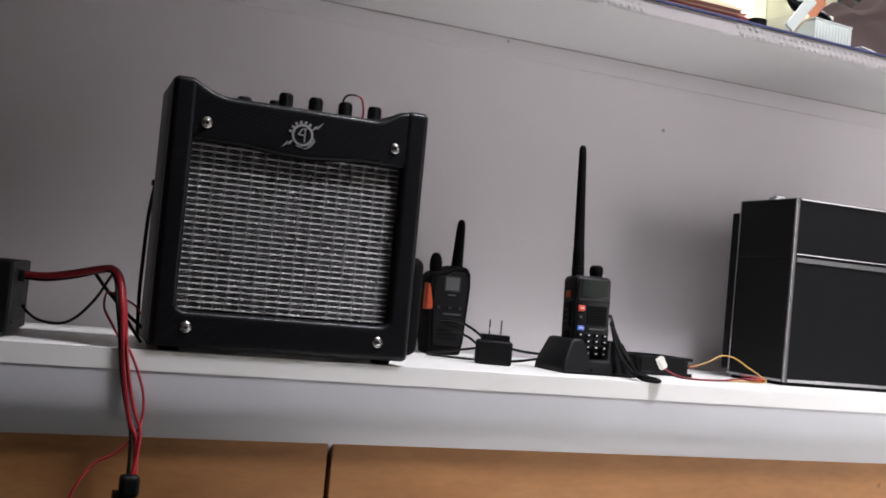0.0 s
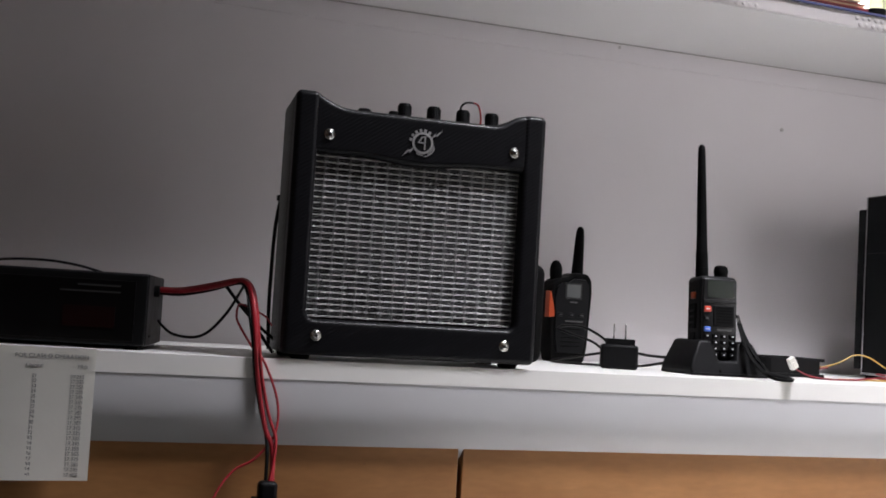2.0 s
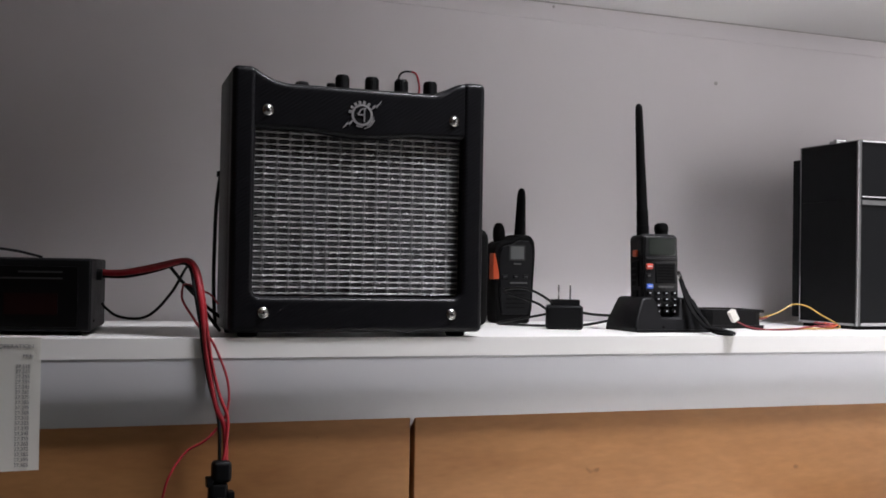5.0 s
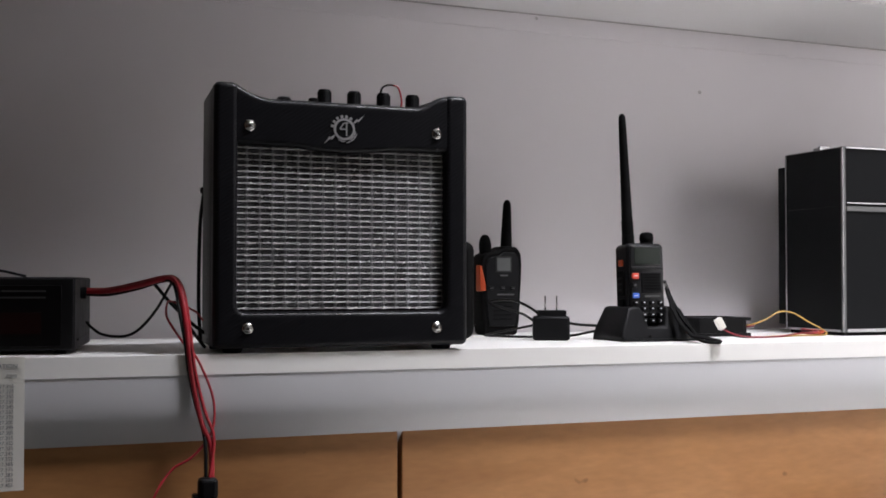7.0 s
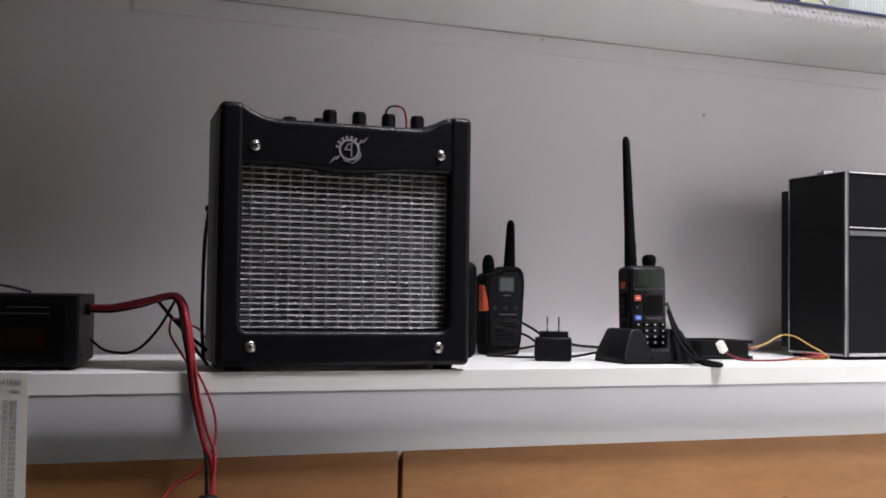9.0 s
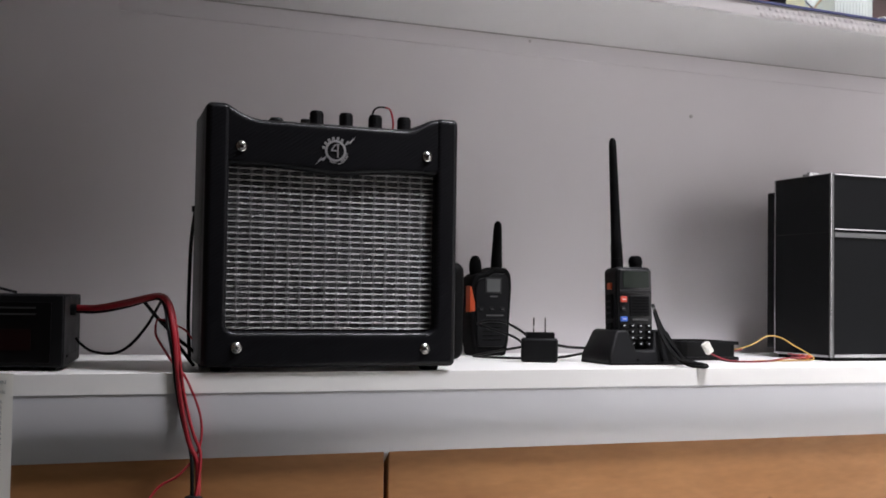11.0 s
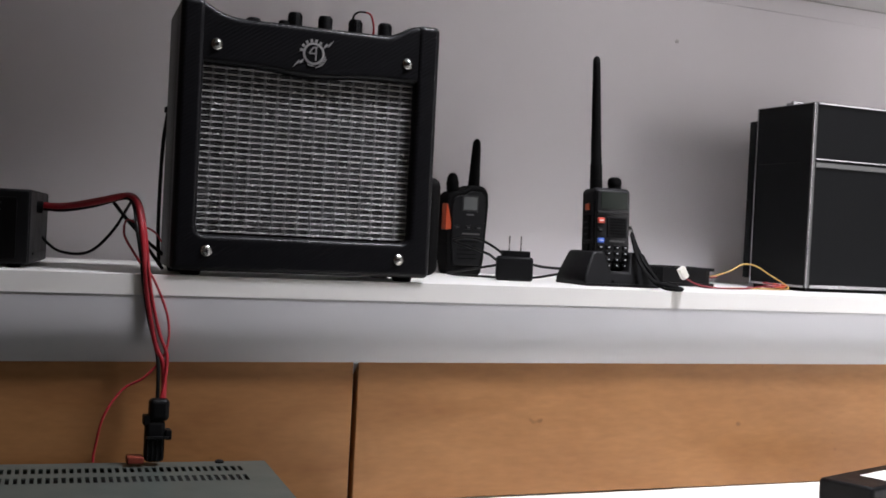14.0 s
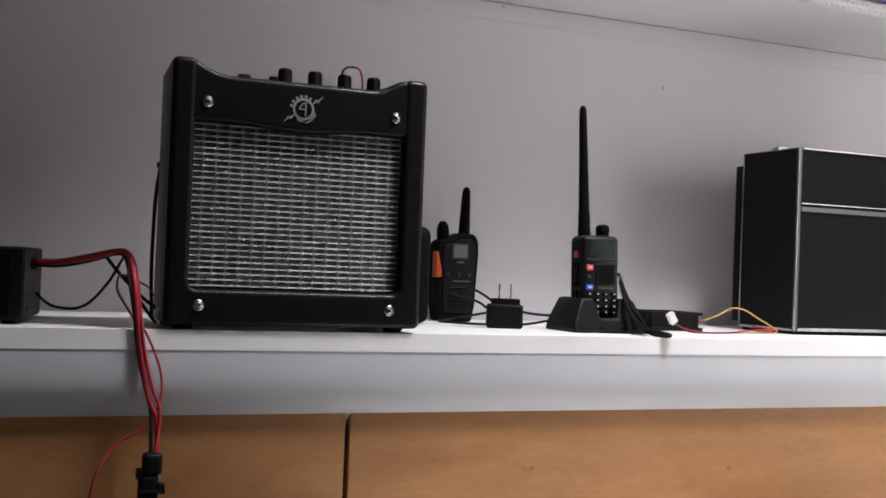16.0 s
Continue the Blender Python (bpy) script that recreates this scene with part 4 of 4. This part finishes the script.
part("connector", block(-0.0046, 0.0046, -0.0035, 0.0035, -0.0075, 0.0075, 0.0008), NYLON, fl, "white nylon connector", m=pose(0.9945, 0.1, 0.9985, 8, -35, 0))
part("connector_key", block(-0.0024, 0.0024, -0.0045, -0.0030, -0.007, 0.002, 0.0004), NYLON, fl, m=pose(0.9945, 0.1, 0.9985, 8, -35, 0))
part("red_wire", tube([(0.9990, 0.1, 0.9935), (1.003, 0.1, 0.990), (1.022, 0.1, 0.9835), (1.047, 0.096, 0.9813), (1.082, 0.100, 0.9815), (1.108, 0.105, 0.9835), (1.135, 0.115, 0.985)], 0.0010), SHADERED, fl)
part("dark_wire", tube([(0.9980, 0.101, 0.9925), (1.004, 0.102, 0.9885), (1.022, 0.102, 0.9822), (1.050, 0.098, 0.9811), (1.082, 0.104, 0.9811), (1.110, 0.110, 0.9815)], 0.0010), BLKWIRE, fl)
part("yellow_wire", tube([(1.066, 0.150, 0.995), (1.076, 0.147, 0.9950), (1.094, 0.14, 1.002), (1.114, 0.14, 1.0115), (1.134, 0.138, 1.0100), (1.153, 0.132, 0.999), (1.166, 0.120, 0.9890), (1.166, 0.110, 0.9840), (1.155, 0.106, 0.9822), (1.130, 0.106, 0.9820), (1.095, 0.104, 0.9818), (1.060, 0.098, 0.9814)], 0.0010), YELWIRE, fl)
part("red_wire", tube([(1.064, 0.150, 0.992), (1.070, 0.147, 0.9925), (1.078, 0.144, 0.9940)], 0.0011), SHADERED, fl)
part("red_coil", tube([(1.140 + 0.012 * math.cos(a * 0.9), 0.112 + 0.008 * math.sin(a * 0.9), 0.9825 + 0.0007 * a) for a in range(0, 12)], 0.0010), SHADERED, fl)
part("orange_coil", tube([(1.152 + 0.008 * math.cos(a), 0.110 + 0.007 * math.sin(a), 0.9825 + 0.0007 * a) for a in range(0, 10)], 0.0010), ORANGE, fl)

# ---------------------------------------------------------------- black case with metal edging
case = thing("storage_case", pose(1.193, 0.110, SHELF_Z), "black leatherette storage case with chrome edging", "case")
CW, CD, CB, CT = 0.30, 0.117, 0.0045, 0.2495
part("foot_plate", block(0.004, CW - 0.004, 0.004, CD - 0.004, 0.0, CB + 0.001), RUBBER, case)
part("body", block(0.0012, CW, 0.0012, CD, CB, 0.1708, 0.0006), LEATHERETTE, case)
part("lid", block(0.0012, CW, 0.0012, CD, 0.1708, CT - 0.001, 0.0003), LEATHERETTE, case)
part("closing_band", block(0.0062, CW, -0.0008, 0.0030, 0.1640, 0.1706, 0.0006), ALU, case, "dull aluminium band across the front")
part("closing_line", block(0.0062, CW, -0.0006, 0.0030, 0.1738, 0.1760, 0.0005), CHROME, case, "thin bright line above the band")
edge = lambda *a: part("edging", block(*a, 0.0006), CHROME, case, "chrome edging strip")
part("corner_strip", block(-0.0006, 0.0048, -0.0008, 0.0030, CB, CT - 0.0002, 0.0004), ALU, case, "dull aluminium corner strip")
edge(-0.0012, 0.0006, -0.0014, 0.0004, CB, CT)
edge(-0.0006, 0.0014, CD - 0.0028, CD + 0.0004, CB, CT - 0.0005)
edge(0.0058, CW, -0.0008, 0.0014, CT - 0.0030, CT)
edge(0.0058, CW, -0.0008, 0.0024, CB, CB + 0.0046)
edge(-0.0006, 0.0014, 0.0038, CD - 0.0028, CB, CB + 0.0036)
edge(-0.0004, 0.0010, 0.0038, CD - 0.0028, CT - 0.0016, CT - 0.0002)
part("back_flap", block(0.0008, CW - 0.02, CD + 0.003, CD + 0.018, 0.012, CT - 0.017, 0.0015), LEATHERETTE, case, "black flap behind the case")
part("catch", joined(block(0.002, 0.016, 0.046, 0.060, CT - 0.0012, CT + 0.0030, 0.0008), block(0.006, 0.022, 0.050, 0.056, CT + 0.0026, CT + 0.0056, 0.0006)), CHROME, case, "small chrome catch")

# ---------------------------------------------------------------- on the desk
unit = thing("radio_unit", pose(0.2895, -0.006, DESK_Z, 0, 0, -4.0), "grey metal radio unit with slotted top on the desk", "radio unit")
UW, UD, UH = 0.1575, 0.235, 0.0548
top_z = UH
part("case_side", block(-UW, -UW + 0.0012, -UD, 0, 0.004, UH - 0.0012), GREYCASE, unit)
part("case_side", block(UW - 0.0012, UW, -UD, 0, 0.004, UH - 0.0012), GREYCASE, unit)
part("back_panel", block(-UW + 0.0012, UW - 0.0012, -0.0012, 0, 0.004, UH - 0.0012), GREYCASE, unit)
part("front_panel", block(-UW + 0.0012, UW - 0.0012, -UD, -UD + 0.004, 0.004, UH - 0.0012), BLACK, unit)
part("bottom", block(-UW, UW, -UD, 0, 0.0025, 0.004), GREYCASE, unit)
part("chassis", block(-UW + 0.004, UW - 0.004, -UD + 0.006, -0.004, 0.012, 0.047), DARK, unit, "dark chassis inside the case")
slots = [(-0.126 + i * 0.0065, 0.0036, -0.043, -0.023) for i in range(40)] + [(-0.133 + i * 0.0065, 0.0036, -0.082, -0.060) for i in range(41)]
tp = []
y_edges = [-UD, -0.200, -0.172, -0.082, -0.060, -0.043, -0.023, 0.0]
for y0, y1 in zip(y_edges, y_edges[1:]):
    row = [s for s in slots if abs(s[2] - y0) < 1e-6 and abs(s[3] - y1) < 1e-6]
    if abs(y0 + 0.200) < 1e-6:
        row = [(0.035 + i * 0.00675, 0.0036, -0.2, -0.172) for i in range(15)]
    x = -UW
    for s in row:
        tp.append(block(x, s[0], y0, y1, UH - 0.0012, UH))
        x = s[0] + s[1]
    tp.append(block(x, UW, y0, y1, UH - 0.0012, UH))
part("slotted_top", joined(*tp), GREYCASE, unit, "grey enamelled top with rows of slots", smooth=False)
for x in (-0.1115, 0.1135):
    part("cover_screw", moved(lathe([(0.0045, 0), (0.0045, 0.0014), (0.003, 0.0026), (0, 0.003)], 16), pose(x, -0.006, UH)), BLACK, unit)
for x in (-0.14, 0.14):
    for y in (-0.21, -0.02):
        part("rubber_foot", moved(lathe([(0, 0), (0.008, 0), (0.008, 0.003), (0, 0.003)], 14), pose(x, y, 0)), RUBBER, unit)

brick = thing("power_brick", pose(1.060, -0.086, DESK_Z + 0.0012, 0, 0, 19), "black power brick lying on the desk", "power brick")
part("body", block(0, 0.15, -0.065, 0, 0.0, 0.031, 0.004, 3), BLACK, brick)
part("label", block(0.055, 0.11, -0.05, -0.02, 0.0308, 0.0314), PAPER, brick, "small white label")
papers = thing("paper_sheets", pose(0, 0, DESK_Z), "white paper sheets on the desk, one unseen and added for bounce", "paper")
part("sheet", block(0.545, 0.965, -0.30, 0.0155, 0.0002, 0.0006), PAPER, papers)
part("sheet", block(0.94, 1.36, -0.30, 0.0155, 0.0008, 0.0012), PAPER, papers)
# extra sheet out of view, added to bounce light up at the wall
part("sheet", block(1.20, 1.85, -0.58, -0.02, 0.0014, 0.0018), PAPER, papers)

# ---------------------------------------------------------------- on the upper shelf
UT = UZ + 0.0225
bag = thing("camera_bag", pose(0, 0, 0), "dark navy nylon bag with a black carrying strap", "bag")
part("body", prism([(0.545, UT), (0.765, UT), (0.772, UT + 0.02), (0.768, UT + 0.075), (0.75, UT + 0.09), (0.56, UT + 0.09), (0.54, UT + 0.07), (0.538, UT + 0.02)], 0.112, 0.24, 0.012, 3), NAVY, bag)
part("side_pocket", prism([(0.768, UT), (0.835, UT), (0.838, UT + 0.008), (0.80, UT + 0.028), (0.772, UT + 0.035)], 0.12, 0.22, 0.005, 3), GREYCLOTH, bag, "grey mesh side pocket")
part("strap", tube([(0.765, 0.13, UT + 0.066), (0.80, 0.12, UT + 0.056), (0.832, 0.115, UT + 0.042), (0.850, 0.115, UT + 0.0335), (0.878, 0.115, UT + 0.0300), (0.898, 0.115, UT + 0.0285), (0.914, 0.118, UT + 0.0215)], 0.0048, 8, 8, 0.85), NAVY, bag)
part("strap_end", tube([(0.880, 0.116, UT + 0.0340), (0.884, 0.116, UT + 0.0385), (0.886, 0.116, UT + 0.0450)], 0.0012), NAVY, bag)


def book(x0, x1, y0, y1, z, h, cover, label, turn):
    b = thing("book", pose((x0 + x1) / 2, (y0 + y1) / 2, z, 0, 0, turn), label, "book", "books on the upper shelf")
    w, d = (x1 - x0) / 2, (y1 - y0) / 2
    part("back_cover", block(-w, w, -d, d, 0, 0.0016, 0.0005), cover, b)
    part("front_cover", block(-w, w, -d, d, h - 0.0016, h, 0.0005), cover, b)
    part("page_block", block(-w + 0.003, w - 0.003, -d + 0.002, d - 0.003, 0.0016, h - 0.0016), PAGES, b, "yellowed page edges")
    return b


book(0.795, 1.108, 0.104, 0.300, UT, 0.0080, BURGUNDY, "thin burgundy book lying flat on the shelf", 0.5)
book(0.80, 1.105, 0.106, 0.300, UT + 0.0081, 0.0060, SALMON, "faded red thin folder lying on a book", -0.5)
stack = thing("paper_stack", pose(0, 0, UT + 0.0142), "yellowed stack of loose papers on the books", "paper stack")
for k in range(4):
    part("sheaf", block(0.922 + 0.006 * k, 1.09 - 0.003 * k, 0.110 + 0.002 * k, 0.29, 0.0045 * k, 0.0045 * k + 0.0042, 0.0004), PAGES, stack, m=pose(0, 0, 0, 0, 0, 0.4 * (k - 1.5)))
scrap = bmesh.new()
bmesh.ops.create_icosphere(scrap, subdivisions=3, radius=1)
for v in scrap.verts:
    k = 1 + 0.28 * noise.noise(v.co * 2.3)
    v.co = Vector((v.co.x * 0.019 * k, v.co.y * 0.011 * k, max(v.co.z * 0.0062 * k, -0.0048) + 0.0048))
tagged(part("paper_scrap", scrap, SALMON, m=pose(0.826, 0.120, UT + 0.0143, 0, 0, 4)), "crumpled pink-red paper scrap lying on the books", "paper scrap")
roll = thing("tape_roll", pose(1.1240, 0.1125, UT), "small black roll of tape on the shelf", "tape roll")
part("tape", lathe([(0.008, 0), (0.0145, 0), (0.0148, 0.011), (0.008, 0.0112), (0.008, 0)], 28), RUBBER, roll)
wheel = thing("toy_wheel", pose(1.2735, 0.186, UT + 0.0905, 86, 0, -62), "black rubber model wheel with a white spoked hub", "wheel")
part("tyre", lathe([(0.0138, -0.013), (0.0205, -0.0150), (0.0262, -0.0105), (0.0278, 0), (0.0262, 0.0105), (0.0205, 0.0150), (0.0138, 0.013), (0.0138, -0.013)], 40), RUBBER, wheel)
rim = part("rim", lathe([(0.0140, -0.012), (0.0140, 0.0142), (0.0122, 0.0142), (0.0110, 0.010), (0, 0.010), (0, -0.010), (0.011, -0.010), (0.0140, -0.012)], 32), PALE, wheel, "pale grey plastic hub")
for i in range(5):
    part("spoke_hole", moved(lathe([(0, 0.0107), (0.0021, 0.0107), (0.0021, 0.009)], 12), pose(0.0066 * math.cos(i * 1.2566), 0.0066 * math.sin(i * 1.2566), 0)), BLACK, rim)
part("axle", lathe([(0.0026, 0.009), (0.0026, 0.0145), (0, 0.015)], 14), STEEL, rim)
tagged(part("carton", block(1.256, 1.310, 0.166, 0.245, UT, UT + 0.0625, 0.001), CREAM), "small pale cream carton under a model wheel", "carton")
tin = thing("ridged_box", pose(1.211, 0.095, UT, 0, 0, 4), "small silver-white box with ridged sides on the shelf", "box")
part("body", block(0, 0.072, 0, 0.055, 0, 0.0290, 0.0012), PALE, tin)
for k in range(11):
    part("ridge", block(0.004 + k * 0.006, 0.0074 + k * 0.006, -0.0006, 0.0006, 0.002, 0.026, 0.0003, 1), PALE, tin)
part("lid_rim", block(-0.0008, 0.0728, -0.0008, 0.0558, 0.0270, 0.0298, 0.0008), PALE, tin)
for x, y, ry, w, ln, mt, lab in ((1.1640, 0.0900, 52, 0.0150, 0.058, PALE, "crumpled grey-white paper packet leaning on a box"), (1.2180, 0.1522, 53, 0.0230, 0.090, PACKET, "orange-brown paper packet leaning between boxes"), (1.1800, 0.1060, 50, 0.0080, 0.042, PAGES, "narrow tan card leaning on a box")):
    bm = block(0, ln, 0, 0.0030, -w / 2, w / 2, 0.0006)
    bmesh.ops.subdivide_edges(bm, edges=[e for e in bm.edges if e.calc_length() > 0.012], cuts=5)
    for v in bm.verts:
        v.co.y += 0.0010 * math.sin(v.co.x * 160 + ry) + 0.0008 * math.sin(v.co.z * 310)
    tagged(part("paper_packet", bm, mt, m=pose(x, y, UT + 0.0004 + w / 2 * math.cos(radians(ry)), 0, -ry, 0)), lab, "packet", "packets on the upper shelf")
hoop = thing("headband", pose(0, 0, 0), "black padded hoop standing behind a box", "headband")
hoop_line = lambda rx, rz: [(1.274 + rx * math.cos(math.pi * k / 12), UT + 0.0045 + rz * math.sin(math.pi * k / 12)) for k in range(13)]
part("band", tube([(x, 0.1590, z) for x, z in hoop_line(0.038, 0.054)], 0.0045, 8, 3, 0.6), RUBBER, hoop)
part("pad", prism(hoop_line(0.036, 0.052), 0.1580, 0.1620, 0.001, 2), DARK, hoop, "black cloth pad")
part("band_wire", tube([(x, 0.1545, z) for x, z in hoop_line(0.0405, 0.0565)], 0.0012, 8, 3), STEEL, hoop, "bright metal rim")
cloth = bmesh.new()
n = 26
g = [[cloth.verts.new((1.300 + 0.42 * i / n, 0.168 + 0.13 * j / n + 0.010 * noise.noise((i * 0.3, j * 0.3, 1)), UT + 0.003 + (0.125 + 0.03 * noise.noise((i * 0.22, j * 0.22, 5))) * math.sin(math.pi * min(max((i / n), 0.02), 0.98)) ** 0.4 * math.sin(math.pi * min(0.5, 0.04 + j / n)) + 0.006 * noise.noise((i * 0.6, j * 0.5, 2)))) for i in range(n + 1)] for j in range(n + 1)]
for j in range(n):
    for i in range(n):
        cloth.faces.new((g[j][i], g[j][i + 1], g[j + 1][i + 1], g[j + 1][i]))
bmesh.ops.solidify(cloth, geom=cloth.faces[:], thickness=0.004)
tagged(part("folded_garment", cloth, BROWN), "brown folded garment lying on the upper shelf", "garment")
tagged(part("envelope", block(0, 0.06, 0, 0.03, 0, 0.0015, 0.0004), PAPER, m=pose(1.300, 0.096, UT + 0.0048, 0, 4, 8)), "white envelope lying at the shelf edge", "envelope")

# ---------------------------------------------------------------- ceiling light and the added fill lamp
cl = thing("ceiling_light", pose(CEIL_AT[0], CEIL_AT[1], CEIL_AT[2] + 0.045), "rectangular white light panel hung under the ceiling", "ceiling light")
part("frame", joined(block(-0.28, 0.28, -0.14, -0.115, -0.06, 0), block(-0.28, 0.28, 0.115, 0.14, -0.06, 0), block(-0.28, -0.255, -0.115, 0.115, -0.06, 0), block(0.255, 0.28, -0.115, 0.115, -0.06, 0)), WHITE, cl)
part("diffuser", block(-0.255, 0.255, -0.115, 0.115, -0.03, -0.02), LAMPGLOW, cl)
# unseen lamp body, added to carry the fill light
dl = thing("standing_lamp", pose(LAMP_AT[0], LAMP_AT[1], 0), "unseen fill lamp with a wide white shade, added beside the desk", "standing lamp")
HEAD = Matrix.Translation((-LAMP_AT[0], -LAMP_AT[1], 0)) @ look(LAMP_AT, LAMP_TO)
part("shade", moved(lathe([(0.06, 0.14), (0.438, 0.0), (0.442, 0.0), (0.064, 0.144), (0.06, 0.14)], 40), HEAD @ Matrix.Translation((0, 0, 0.004))), WHITE, dl)
knuckle = HEAD @ Vector((0, 0, 0.142))
part("stem", tube([knuckle, knuckle + Vector((0.01, -0.05, -0.05)), (knuckle.x + 0.01, knuckle.y - 0.06, 0.8), (knuckle.x + 0.01, knuckle.y - 0.06, 0.02)], 0.010), SATIN, dl)
part("base", moved(lathe([(0, 0), (0.13, 0), (0.13, 0.012), (0.01, 0.022), (0, 0.022)], 32), Matrix.Translation((knuckle.x + 0.01, knuckle.y - 0.06, 0))), SATIN, dl)
for x in (-0.24, 0.24):
    part("hanger", block(x - 0.004, x + 0.004, -0.004, 0.004, 0.0, ZC - CEIL_AT[2] - 0.045), STEEL, cl)

# the upper shelf hangs a little askew, with all that lies on it
SKEW = Matrix.Translation((0.5, 0.095, UZ)) @ pose(0, 0, 0, 0, 0.42, 2.3) @ Matrix.Translation((-0.5, -0.095, -UZ))
ON_UPPER = ("upper_shelf", "shelf_liner", "camera_bag", "book", "paper_stack", "paper_scrap", "tape_roll", "toy_wheel", "ridged_box", "paper_packet", "carton", "headband", "folded_garment", "envelope")
for ob in list(scene.objects):
    if ob.parent is None and ob.name.split(".")[0] in ON_UPPER:
        ob.matrix_basis = SKEW @ ob.matrix_basis
